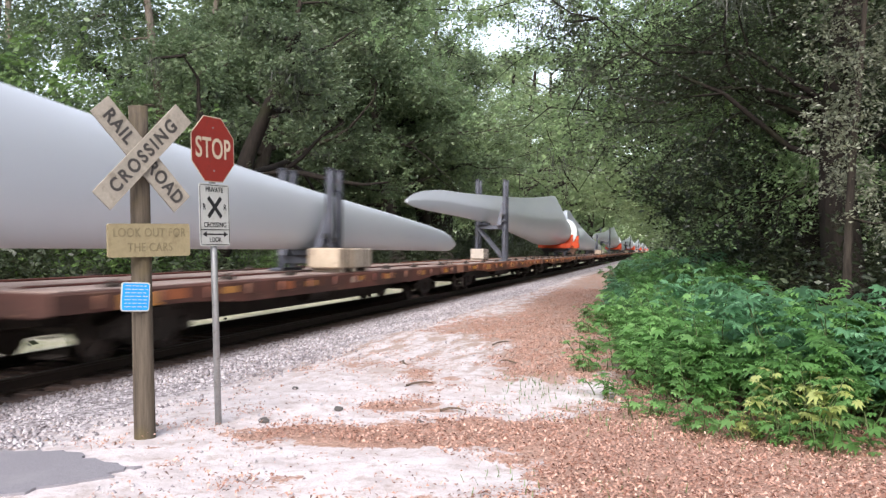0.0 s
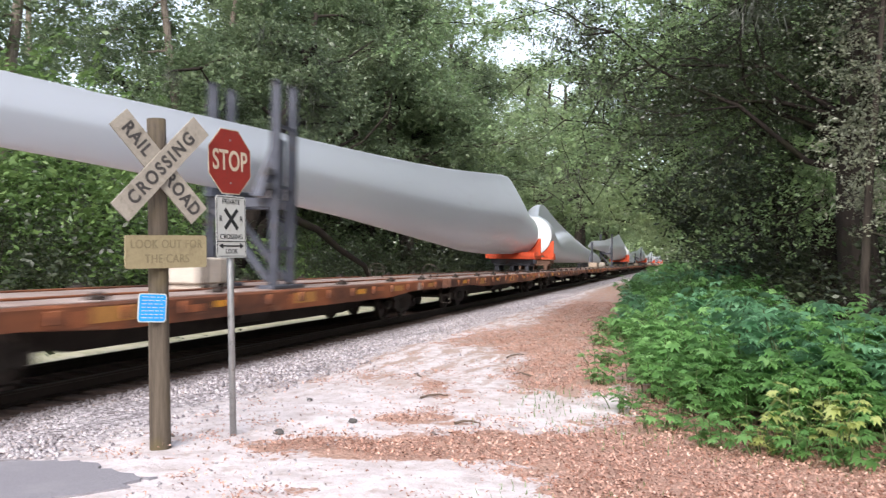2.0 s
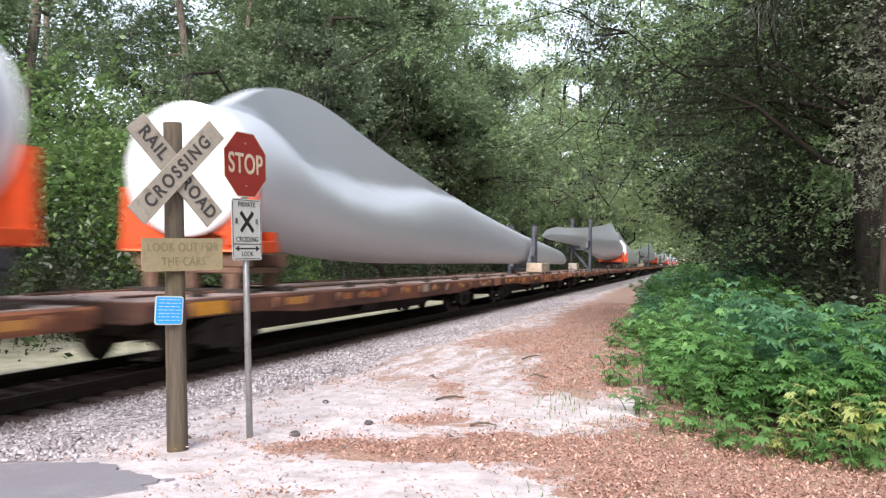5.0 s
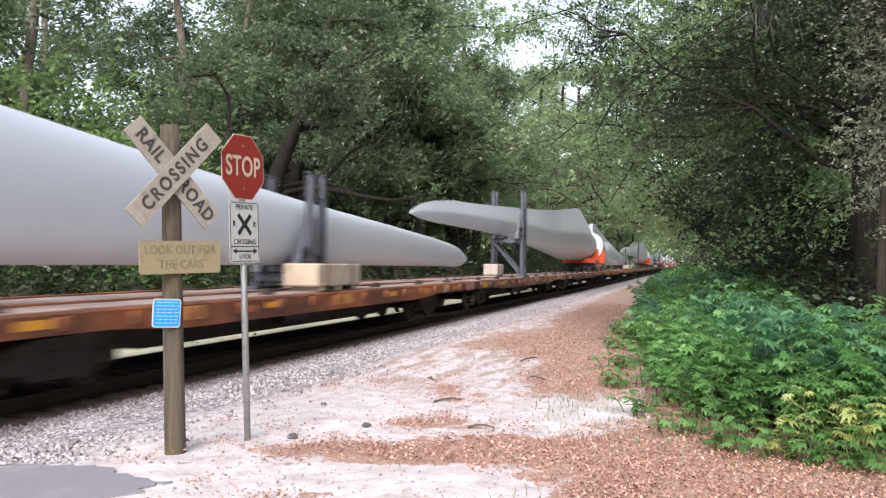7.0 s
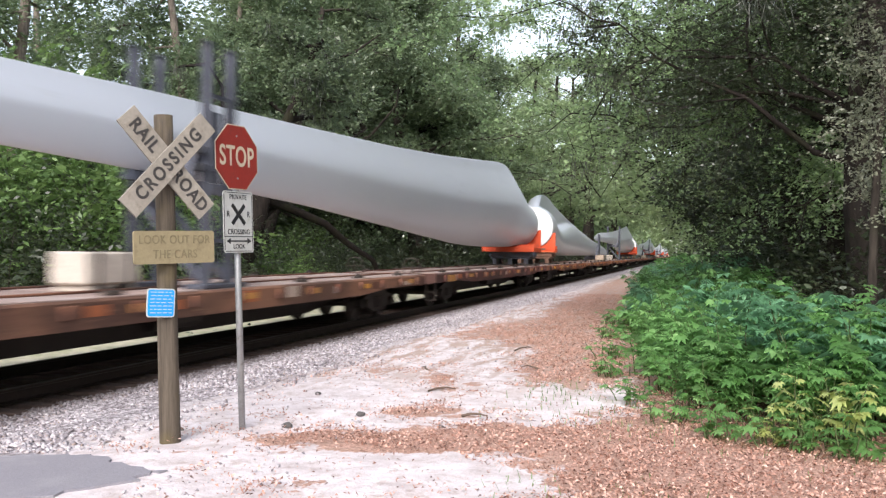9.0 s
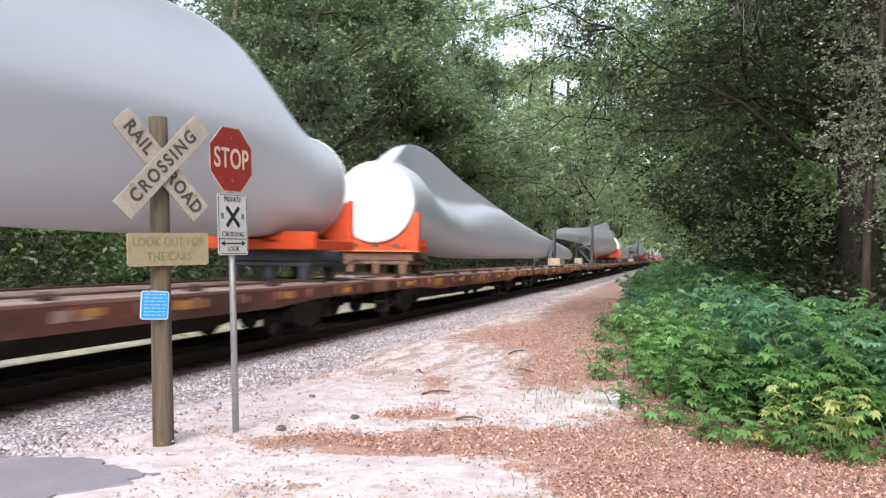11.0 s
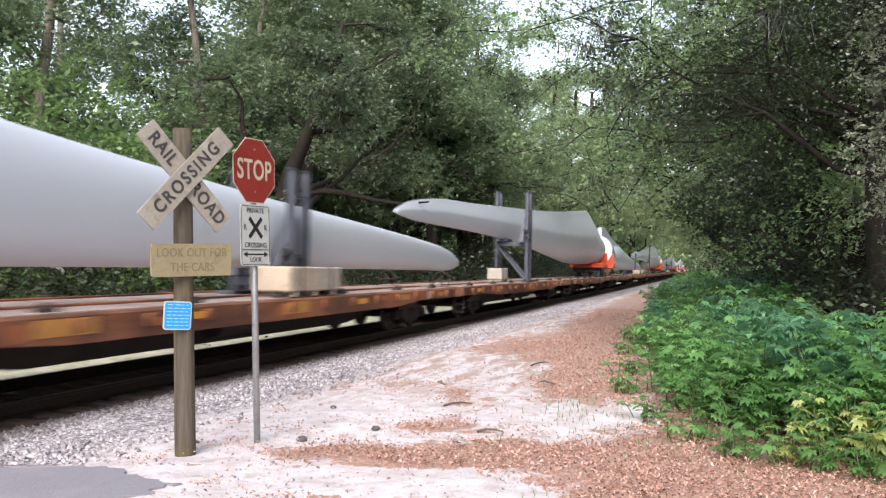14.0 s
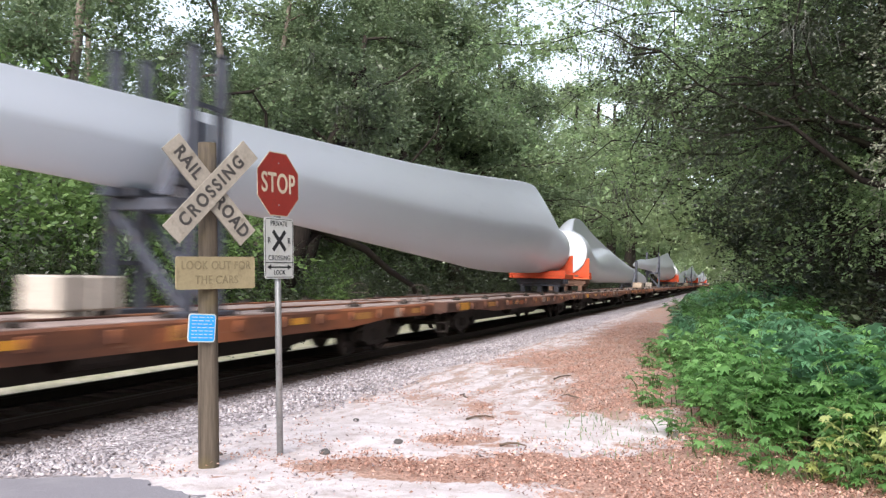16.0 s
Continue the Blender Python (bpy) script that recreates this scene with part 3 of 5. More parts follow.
def grow(name, seed, height, r0, low, spread, limbs, leaf, label, category="tree", bark=None, count=60, size=0.13,
         clump=0.45, lean=(0, 0), moss=0, rise=0.35, droop=0.2, sub=5, reach=(), inner=9, inner_size=0.36, radius=0.36, keep=None, whole=False, up_leaf=0.55, sprays=0, dangle=1.0):
    """A tree: trunk, limbs, crown of leaves and hanging moss."""
    rng = np.random.default_rng(seed)
    bark = bark or BARK
    tree = thing(name, label, category)
    trunk = wander(rng, (0, 0, -0.3), (lean[0], lean[1], 1), height, 9, 0.06, 0.05)
    tv, tf = tube(trunk, [r0 * (1.35 if i == 0 else 1) * (1 - 0.085 * i) for i in range(len(trunk))], 10)
    sheet("trunk", tv, tf, bark, tree, True)
    wood, centres, hang = [], [], []
    for k in range(-len(reach), limbs):
        f = low / height + (1 - low / height) * ((k + rng.uniform(0, 0.9)) / limbs)
        az = rng.uniform(0, 2 * math.pi)
        ln = spread * (1.0 - 0.45 * f) * rng.uniform(0.65, 1.15)
        up, bend = rise * rng.uniform(0.2, 1.6), 0.2
        if k < 0:
            z, az, ln, up = reach[k]
            f, az, bend = z / height, radians(az), 0.26
        i = min(f * 9, 8.9)
        base = trunk[int(i)].lerp(trunk[int(i) + 1], i % 1)
        limb = wander(rng, base, (math.cos(az), math.sin(az), up), ln, 9 if ln > 7.5 else 6, bend, -0.02)
        if keep:
            ok = [keep(p, 0.25) for p in limb] + [False]
            limb = limb[:max(2, ok.index(False))]
        rr = r0 * radius * (1 - 0.6 * f)
        wood.append(tube(limb, [rr * (1 - 0.84 * j / max(6, len(limb) - 1)) for j in range(len(limb))], 6))
        for j in range(sub):
            q = limb[rng.integers(min(2, len(limb) - 1), len(limb))]
            a2 = az + rng.normal(0, 0.9)
            twig = wander(rng, q, (math.cos(a2), math.sin(a2), rng.uniform(-0.35, 0.6)), ln * rng.uniform(0.25, 0.5), 4, 0.3, -0.05)
            if keep and not (keep(twig[2]) and keep(twig[4])):
                continue
            wood.append(tube(twig, [rr * 0.35 * (1 - 0.2 * t) for t in range(5)], 4))
            for p in twig[1:]:
                if keep is None or keep(p):
                    centres.append(p + Vector(rng.normal(0, 0.15, 3)))
            if moss and rng.uniform() < moss:
                hang.append(twig[2])
    wv, wf = join_arrays(wood)
    tagged(sheet("branchwork", wv, wf, bark, tree, True), kind="stuff")
    sp = rng.uniform(0.6, 1.35, len(centres)) * clump
    V, F = join_arrays([leaf_cloud(rng, centres, sp, count, size, droop=droop, whole=whole, up=up_leaf, narrow=0.5 if whole else 0.42, sprays=sprays), leaf_cloud(rng, centres, sp * 0.75, inner, inner_size, droop=droop, narrow=0.7, whole=whole, up=up_leaf)])
    sheet("crown", V, F, leaf, tree)
    if hang:
        n = 44
        c = np.repeat(np.array([list(h) for h in hang]), n, 0) + rng.normal(0, 0.22, (len(hang) * n, 3)) * [1, 1, 0.35]
        L = rng.uniform(0.12, 0.55, (len(c), 1)) * dangle
        a = rng.uniform(0, 6.28, len(c))
        w = np.stack([np.cos(a), np.sin(a), 0 * a], 1) * 0.011
        s = rng.normal(0, 0.13, (len(c), 3)) * [1, 1, 0]
        dn = np.array([0, 0, -1.0])
        V = np.stack([c - w, c + w, c + w * 0.3 + s + dn * L, c - w * 0.3 + s + dn * L], 1).reshape(-1, 3)
        tagged(sheet("hanging_moss", V, np.arange(len(V)).reshape(-1, 4), MOSS, tree), kind="stuff")
    return tree


def shrub(name, seed, size, height, leaf, label, count=40, clumps=60, leaf_size=0.12, stems=7, whole=False):
    rng = np.random.default_rng(seed)
    s = thing(name, label, "shrub")
    wood, centres = [], []
    for k in range(stems):
        a = rng.uniform(0, 6.28)
        p = wander(rng, (rng.normal(0, size * 0.2), rng.normal(0, size * 0.2), -0.1), (math.cos(a) * 0.6, math.sin(a) * 0.6, 1), height * rng.uniform(0.6, 1.0), 5, 0.2)
        wood.append(tube(p, [0.02, 0.018, 0.015, 0.012, 0.009, 0.006], 4))
    for k in range(clumps):
        r, a = size * math.sqrt(rng.uniform(0, 1)), rng.uniform(0, 6.28)
        top = height * (1 - 0.55 * (r / size) ** 2) * rng.uniform(0.55, 1.1)
        centres.append((r * math.cos(a), r * math.sin(a), max(0.12, top * rng.uniform(0.15, 1.0))))
    wv, wf = join_arrays(wood)
    tagged(sheet("stalkwork", wv, wf, BARK, s, True), kind="stuff")
    V, F = leaf_cloud(rng, centres, 0.26 * size / 1.2, count, leaf_size, whole=whole, narrow=0.5 if whole else 0.42, sprays=5)
    sheet("foliage", V, F, leaf, s)
    return s


def settle(ob, x, y, turn=0, scale=1.0, first=False):
    m = pose(x, y, float(ground_z(x, y)), 0, 0, turn) @ Matrix.Scale(scale, 4)
    if first:
        ob.matrix_basis = m
        return ob
    return copy_thing(ob, m)


def plant(make, spots):
    """Build one, then copy it to the other spots (x, y, turn, scale)."""
    ob = make(spots)
    for k, s in enumerate(spots[1:]):
        settle(ob, *s)
    settle(ob, *spots[0], first=True)


# openings cut in the canopy as sighted from the camera: bearing, height angle and half sizes in degrees
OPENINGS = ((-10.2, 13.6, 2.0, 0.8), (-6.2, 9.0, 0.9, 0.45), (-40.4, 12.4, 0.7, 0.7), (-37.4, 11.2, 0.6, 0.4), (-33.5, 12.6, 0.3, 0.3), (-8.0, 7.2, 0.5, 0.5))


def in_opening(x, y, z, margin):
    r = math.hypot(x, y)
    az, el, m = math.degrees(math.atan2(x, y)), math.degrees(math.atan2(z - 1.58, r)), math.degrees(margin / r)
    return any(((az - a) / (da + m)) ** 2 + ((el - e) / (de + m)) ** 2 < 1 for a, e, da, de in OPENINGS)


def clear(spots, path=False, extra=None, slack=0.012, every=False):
    """Foliage stays out of the canopy's openings and, beside the path, above the camera's sight line to the train's
    loads.
    """
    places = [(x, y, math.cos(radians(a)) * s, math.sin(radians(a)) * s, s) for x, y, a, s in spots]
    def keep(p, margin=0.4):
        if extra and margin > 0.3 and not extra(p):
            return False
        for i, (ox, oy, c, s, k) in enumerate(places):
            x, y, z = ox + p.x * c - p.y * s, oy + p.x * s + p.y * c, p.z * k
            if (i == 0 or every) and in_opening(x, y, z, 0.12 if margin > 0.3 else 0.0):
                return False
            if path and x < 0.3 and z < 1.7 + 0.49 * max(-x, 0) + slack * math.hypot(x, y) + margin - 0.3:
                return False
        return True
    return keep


def build_woods():
    # the wood behind the train
    near = lambda p: p.x < 6.2 or p.z > 10
    plant(lambda s: grow("live_oak", 21, 13.5, 0.46, 4.4, 6.8, 14, LEAF_OAK, "spreading live oak with mossy limbs", count=96, size=0.165, clump=0.44, moss=0.3, sub=6, keep=clear(s, extra=near), radius=0.42, whole=True, sprays=8,
                        lean=(0.2, 0.12), inner=10, inner_size=0.2, reach=((4.6, 12, 8.0, 0.30), (5.2, 60, 8, 0.4))),
          [(-19.5, 36, 0, 1.05), (-27, 44, 120, 1.2), (-19, 53, 5, 1.2)])
    plant(lambda s: grow("live_oak", 22, 14.5, 0.36, 3.0, 6.5, 14, LEAF_MID, "tall leafy oak at the wood's edge", count=96, size=0.165, clump=0.46, moss=0.2, sub=6, lean=(0.08, 0.1), keep=clear(s, extra=near, every=True), whole=True, sprays=8,
                        inner=10, inner_size=0.2, reach=((5.2, 20, 8.0, 0.4), (6.4, -20, 8, 0.35), (5.2, 100, 7, 0.3))),
          [(-18.6, 45, 0, 1.1), (-17.5, 49, 150, 1.3), (-14.4, 47, 80, 1.25), (-27, 8, 250, 0.9), (-23, 57, 60, 1.2), (-22, 50, 200, 1.35), (-26, 28, 160, 0.9), (-23, 40, 300, 1.2)])
    plant(lambda s: grow("live_oak", 51, 14, 0.40, 3.2, 6.6, 14, LEAF_HAZED, "oak further down the line, leaves paled for haze", count=96, size=0.155, clump=0.52, moss=0.4, sub=6, lean=(0.12, 0.1), keep=clear(s, extra=lambda p: p.x < 4.2 or p.z > 9, every=True), whole=True, sprays=7,
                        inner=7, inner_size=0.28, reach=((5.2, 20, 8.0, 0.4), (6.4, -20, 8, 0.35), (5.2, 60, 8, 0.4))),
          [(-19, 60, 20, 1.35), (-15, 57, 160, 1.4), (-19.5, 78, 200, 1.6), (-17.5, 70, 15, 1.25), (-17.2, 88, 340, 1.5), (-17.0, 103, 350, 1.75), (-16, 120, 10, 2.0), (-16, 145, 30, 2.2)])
    leaner = [(-14.2, 24.8, 0, 0.86)]
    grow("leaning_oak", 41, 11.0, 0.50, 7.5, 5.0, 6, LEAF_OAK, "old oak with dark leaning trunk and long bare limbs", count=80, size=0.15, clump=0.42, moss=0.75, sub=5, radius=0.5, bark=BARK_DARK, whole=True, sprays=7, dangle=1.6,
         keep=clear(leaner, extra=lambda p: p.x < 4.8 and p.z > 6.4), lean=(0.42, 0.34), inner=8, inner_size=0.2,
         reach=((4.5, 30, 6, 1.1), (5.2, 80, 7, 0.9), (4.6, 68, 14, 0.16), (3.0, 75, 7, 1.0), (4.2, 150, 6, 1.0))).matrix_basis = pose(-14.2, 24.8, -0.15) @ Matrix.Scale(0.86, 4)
    plant(lambda s: grow("slim_tree", 23, 16, 0.27, 6.0, 3.2, 14, LEAF_MID, "slim tall tree in the wood", count=64, size=0.16, clump=0.55, sub=4, bark=BARK_PALE, inner=7, inner_size=0.2, keep=clear(s), whole=True, sprays=7),
          [(-19, 21.4, 0, 1.0), (-17.4, 28.8, 80, 1.0), (-25, 15, 190, 1.0), (-21, 36, 250, 1.05), (-27, 32, 30, 1.1), (-19.5, 54, 140, 1.0), (-17.8, 58, 40, 1.25), (-20.5, 58, 90, 1.25)])
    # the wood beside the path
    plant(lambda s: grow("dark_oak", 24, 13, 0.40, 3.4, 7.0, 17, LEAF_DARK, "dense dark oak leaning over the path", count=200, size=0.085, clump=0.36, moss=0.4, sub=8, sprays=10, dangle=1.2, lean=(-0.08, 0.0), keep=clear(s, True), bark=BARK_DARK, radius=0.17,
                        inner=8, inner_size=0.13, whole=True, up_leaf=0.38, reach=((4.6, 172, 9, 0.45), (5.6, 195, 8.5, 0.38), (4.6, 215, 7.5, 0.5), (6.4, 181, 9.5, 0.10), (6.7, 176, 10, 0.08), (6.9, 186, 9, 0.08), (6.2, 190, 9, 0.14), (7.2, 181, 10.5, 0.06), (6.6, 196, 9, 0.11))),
          [(3.4, 22, 0, 1.0)])
    plant(lambda s: grow("shade_oak", 25, 12, 0.36, 2.6, 5.2, 14, LEAF_SHADED, "shady oak with dark trunk beside the path", count=180, size=0.060, clump=0.32, moss=0.12, sub=6, keep=clear(s, True), bark=BARK_DARK, radius=0.2, sprays=9,
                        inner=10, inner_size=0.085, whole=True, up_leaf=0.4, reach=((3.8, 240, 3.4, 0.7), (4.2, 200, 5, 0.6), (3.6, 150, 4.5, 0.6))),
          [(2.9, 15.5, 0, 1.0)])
    # the copy at (8.6, 4.5) is added out of view, to shade the wood
    plant(lambda s: grow("inner_oak", 52, 12, 0.34, 2.4, 5.6, 14, LEAF_SHADED, "oak in the wood beside the path, darkened for shade", count=60, size=0.12, clump=0.45, moss=0.1, sub=6, keep=clear(s, True), bark=BARK, radius=0.2, inner=12, inner_size=0.18, whole=True, sprays=6),
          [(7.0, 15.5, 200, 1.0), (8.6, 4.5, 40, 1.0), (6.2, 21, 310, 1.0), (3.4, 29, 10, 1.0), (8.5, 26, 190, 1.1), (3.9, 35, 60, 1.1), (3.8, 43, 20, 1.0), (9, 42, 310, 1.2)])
    plant(lambda s: grow("silver_leaved_oak", 53, 7.0, 0.07, 2.0, 0.9, 14, LEAF_SILVER, "slender young oak with pale waxy leaves", count=46, size=0.052, clump=0.17, sub=4, sprays=5, bark=BARK, inner=0, inner_size=0.1, whole=True, up_leaf=0.3, droop=0.5, lean=(-0.02, 0)),
          [(2.35, 12.2, 0, 1.0)])
    plant(lambda s: grow("path_oak", 29, 13, 0.34, 4.6, 6.5, 14, LEAF_HAZED, "leafy oak arching over the path", count=84, size=0.15, clump=0.52, sub=5, inner=8, inner_size=0.22, keep=clear(s, True), bark=BARK_DARK, whole=True, sprays=7,
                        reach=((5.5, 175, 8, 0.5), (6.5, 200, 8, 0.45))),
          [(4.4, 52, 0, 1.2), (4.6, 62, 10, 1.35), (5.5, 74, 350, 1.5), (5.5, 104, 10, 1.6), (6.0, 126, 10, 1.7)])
    plant(lambda s: grow("far_oak", 26, 15, 0.35, 2.6, 8.0, 15, LEAF_HAZED, "hazy oak far down the line", count=34, size=0.34, clump=0.8, sub=5, inner=7, inner_size=0.6, keep=clear(s)),
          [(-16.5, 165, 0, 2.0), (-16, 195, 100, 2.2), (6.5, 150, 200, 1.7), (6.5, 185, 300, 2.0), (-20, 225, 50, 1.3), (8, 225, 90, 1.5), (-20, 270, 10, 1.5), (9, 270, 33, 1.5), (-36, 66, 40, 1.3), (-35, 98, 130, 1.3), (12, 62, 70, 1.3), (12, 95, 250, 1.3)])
    plant(lambda s: shrub("tall_shrub", 27, 2.4, 4.6, LEAF_BRIGHT, "bright green sunlit understorey shrub", count=80, clumps=170, leaf_size=0.13, whole=True),
          [(-13.3, 26.9, 120, 0.55), (-16.2, 18.8, 0, 1.5), (-17.0, 23.2, 60, 1.55), (-19.0, 20.5, 130, 1.65), (-20.5, 26.5, 60, 1.7), (-19, 14.5, 200, 1.6), (-17.5, 39, 20, 0.8), (-23, 22, 300, 1.6)])
    plant(lambda s: shrub("dark_shrub", 28, 2.6, 2.7, LEAF_SHADED, "shrub under the trees behind the track, darkened for shade", count=72, clumps=130, leaf_size=0.10, whole=True),
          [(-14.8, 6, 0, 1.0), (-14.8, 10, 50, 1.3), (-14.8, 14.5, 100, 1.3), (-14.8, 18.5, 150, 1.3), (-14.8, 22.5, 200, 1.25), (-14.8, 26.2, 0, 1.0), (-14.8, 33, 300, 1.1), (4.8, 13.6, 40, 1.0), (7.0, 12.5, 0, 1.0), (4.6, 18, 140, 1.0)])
    plant(lambda s: shrub("dark_shrub", 54, 2.6, 2.7, LEAF_SHADED, "shrub under the trees, darkened for shade", count=56, clumps=120, leaf_size=0.15),
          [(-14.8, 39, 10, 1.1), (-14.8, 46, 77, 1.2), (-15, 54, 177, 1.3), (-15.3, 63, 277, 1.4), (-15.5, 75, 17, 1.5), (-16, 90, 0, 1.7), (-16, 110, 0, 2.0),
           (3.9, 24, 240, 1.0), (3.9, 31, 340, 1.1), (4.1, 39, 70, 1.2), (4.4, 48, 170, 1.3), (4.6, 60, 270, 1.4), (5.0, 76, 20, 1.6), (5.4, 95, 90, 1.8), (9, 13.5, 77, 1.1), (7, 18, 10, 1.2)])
    # deep woods that nobody could count
    rng = np.random.default_rng(77)
    far, shade = [], []
    for n, lo, hi in ((420, (-46, 4, 0), (-27, 50, 6.5)), (900, (-46, 45, 0), (-22, 130, 18)), (420, (8, 8, 0), (26, 60, 12)), (500, (9, 60, 0), (28, 140, 16)),
                      (700, (-60, 130, 0), (-17, 420, 22)), (700, (4, 130, 0), (44, 420, 22)), (1500, (-70, 590, 0), (60, 640, 45))):
        c = rng.uniform(lo, hi, (n, 3))
        big = 1.0 if hi[1] < 135 else 2.2 if hi[1] < 500 else 3.5
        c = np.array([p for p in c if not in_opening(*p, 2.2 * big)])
        (shade if lo[0] == 8 else far).append(leaf_cloud(rng, c, 1.3 * big, 34, 0.55 * big, narrow=0.6))
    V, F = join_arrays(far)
    tagged(sheet("deep_woods", V, F, LEAF_HAZED), "dense leafy woods in the distance", "woods", kind="stuff")
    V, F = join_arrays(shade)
    tagged(sheet("shaded_woods", V, F, LEAF_SHADED), "dark shaded woods beside the path", "woods", kind="stuff")
    # wide belt of woods that closes the place behind the viewer
    c = rng.uniform((-60, -60, 0), (60, -25, 12), (700, 3))
    V, F = leaf_cloud(rng, c, 1.8, 24, 1.0, narrow=0.6)
    tagged(sheet("woods_across_the_road", V, F, LEAF_MID), "dense leafy woods across the road", "woods", kind="stuff")


build_woods()


LOBES = {5: ((-1.9, 0.62), (-0.95, 0.88), (0, 1.0), (0.95, 0.88), (1.9, 0.62)),
         7: ((-2.3, 0.5), (-1.5, 0.74), (-0.72, 0.9), (0.0, 1.0), (0.72, 0.9), (1.5, 0.74), (2.3, 0.5))}


def palmate(rng, centres, size, lobes=5):
    """Lobed leaves: narrow blades spread from each leaf's stalk, nearly level, tips hanging."""
    n = len(centres)
    c = np.asarray(centres, float)
    out = []
    a0 = rng.uniform(0, 6.28, n)
    tilt = rng.normal(0, 0.28, (n, 2))
    L = size * rng.uniform(0.6, 1.25, n)
    wide = 0.25 if lobes == 5 else 0.21
    for da, ll in LOBES[lobes]:
        a = a0 + da
        d = np.stack([np.cos(a), np.sin(a), tilt[:, 0] * np.cos(a) + tilt[:, 1] * np.sin(a)], 1)
        w = np.stack([-np.sin(a), np.cos(a), 0 * a - tilt[:, 0] * np.sin(a) + tilt[:, 1] * np.cos(a)], 1)
        l = (L * ll)[:, None]
        tip = c + d * l - np.array([0, 0, 1]) * l * 0.26
        mid = c + d * l * 0.55 + np.array([0, 0, 1]) * l * 0.03
        out.append(np.stack([c, mid + w * l * wide, tip, mid - w * l * wide], 1))
    V = np.stack(out, 1).reshape(-1, 3)
    # the lobes of one leaf share their stalk, so that one leaf has one shade
    base = np.arange(n)[:, None] * 4 * lobes
    F = np.concatenate([np.stack([base + 0, base + 4 * k + 1, base + 4 * k + 2, base + 4 * k + 3], -1).reshape(n, 4) for k in range(lobes)])
    return V, F


def weed(name, seed, radius, height, leaf, label, leaves, size, lobes=5):
    rng = np.random.default_rng(seed)
    s = thing(name, label, "bush", "weeds on the verge")
    wood, pts = [], []
    for k in range(9):
        a, r = rng.uniform(0, 6.28), radius * math.sqrt(rng.uniform(0, 1)) * 0.8
        h = height * rng.uniform(0.62, 1.05)
        p = wander(rng, (r * math.cos(a), r * math.sin(a), -0.05), (math.cos(a) * 0.25, math.sin(a) * 0.25, 1), h, 5, 0.1)
        wood.append(tube(p, [0.011, 0.010, 0.009, 0.007, 0.006, 0.004], 3))
        for j in range(leaves // 9):
            f = rng.uniform(0.25, 1.0) ** 0.7
            q = p[min(int(f * 5), 4)].lerp(p[min(int(f * 5) + 1, 5)], (f * 5) % 1)
            b, out = rng.uniform(0, 6.28), rng.uniform(0.03, 0.30) * (1.15 - 0.6 * f)
            pts.append((q.x + out * math.cos(b), q.y + out * math.sin(b), max(0.04, q.z + rng.normal(0, 0.05))))
    wv, wf = join_arrays(wood)
    tagged(sheet("stalkwork", wv, wf, STEM, s, True), kind="stuff")
    V, F = palmate(rng, pts, size, lobes)
    sheet("foliage", V, F, leaf, s)
    return s


def build_bushes():
    """The tall green weeds that fill the verge on the path's wooded side."""
    rng = random.Random(8)
    def edge(y):
        return float(np.interp(y, [7.6, 8.0, 8.6, 10.8, 14.6, 27.8, 84], [1.3, 0.75, 0.0, -0.62, -0.90, -1.40, -3.1]))
    spots = []
    y = 8.0
    while y < 60:
        n = 9 if y < 13 else 7 if y < 20 else 4
        step = 0.62 if y < 14 else 0.85 if y < 24 else 1.2
        for k in range(n):
            x = edge(y) + 0.38 + k * step * 0.95 + rng.uniform(-0.18, 0.18)
            sc = rng.uniform(0.85, 1.2) * (0.72 if k == 0 else 0.9 if k == 1 else 1.05) * (1.0 if y < 14 else 1.12 if y < 24 else 1.4)
            if y > 11.2 and x > 1.2:
                continue
            spots.append((x, y + rng.uniform(-0.2, 0.2), rng.uniform(0, 360), sc))
        y += step * (1.0 if y < 18 else 1.3)
    front, back = [p for p in spots if p[1] < 13.5], [p for p in spots if p[1] >= 13.5]
    for i, (leaf, h) in enumerate(((LEAF_BUSH, 1.0), (LEAF_BUSH, 1.1), (LEAF_BUSH_B, 1.05))):
        label = "lush green weed with lobed leaves" if i < 2 else "blue-green weed with lobed leaves"
        plant(lambda s: weed("weed_bush", 31 + i, 0.48, h, leaf, label, 270, 0.118, 7), front[i::3])
        plant(lambda s: weed("weed_bush", 61 + i, 0.48, h, leaf, label, 150, 0.145), back[i::3])
    plant(lambda s: weed("low_weed", 37, 0.30, 0.42, LEAF_BUSH, "low green weed at the path's edge", 60, 0.085, 7),
          [(0.35, 7.9, 0, 1), (0.8, 7.55, 90, 1), (1.3, 7.4, 10, 1.1), (1.9, 7.6, 200, 1.2), (-0.15, 8.5, 130, 0.8), (-0.55, 9.6, 50, 0.8), (-0.9, 11.5, 0, 0.9), (-1.1, 13.5, 77, 0.9), (-1.3, 16.5, 0, 1.0), (-1.5, 20, 0, 1.1)])
    plant(lambda s: weed("yellow_weed", 33, 0.30, 0.72, LEAF_YELLOW, "weed with pale yellow leaves among the green", 60, 0.105, 7), [(1.12, 7.6, 0, 0.92), (1.36, 7.7, 90, 0.9), (0.72, 7.7, 200, 0.55)])


build_bushes()


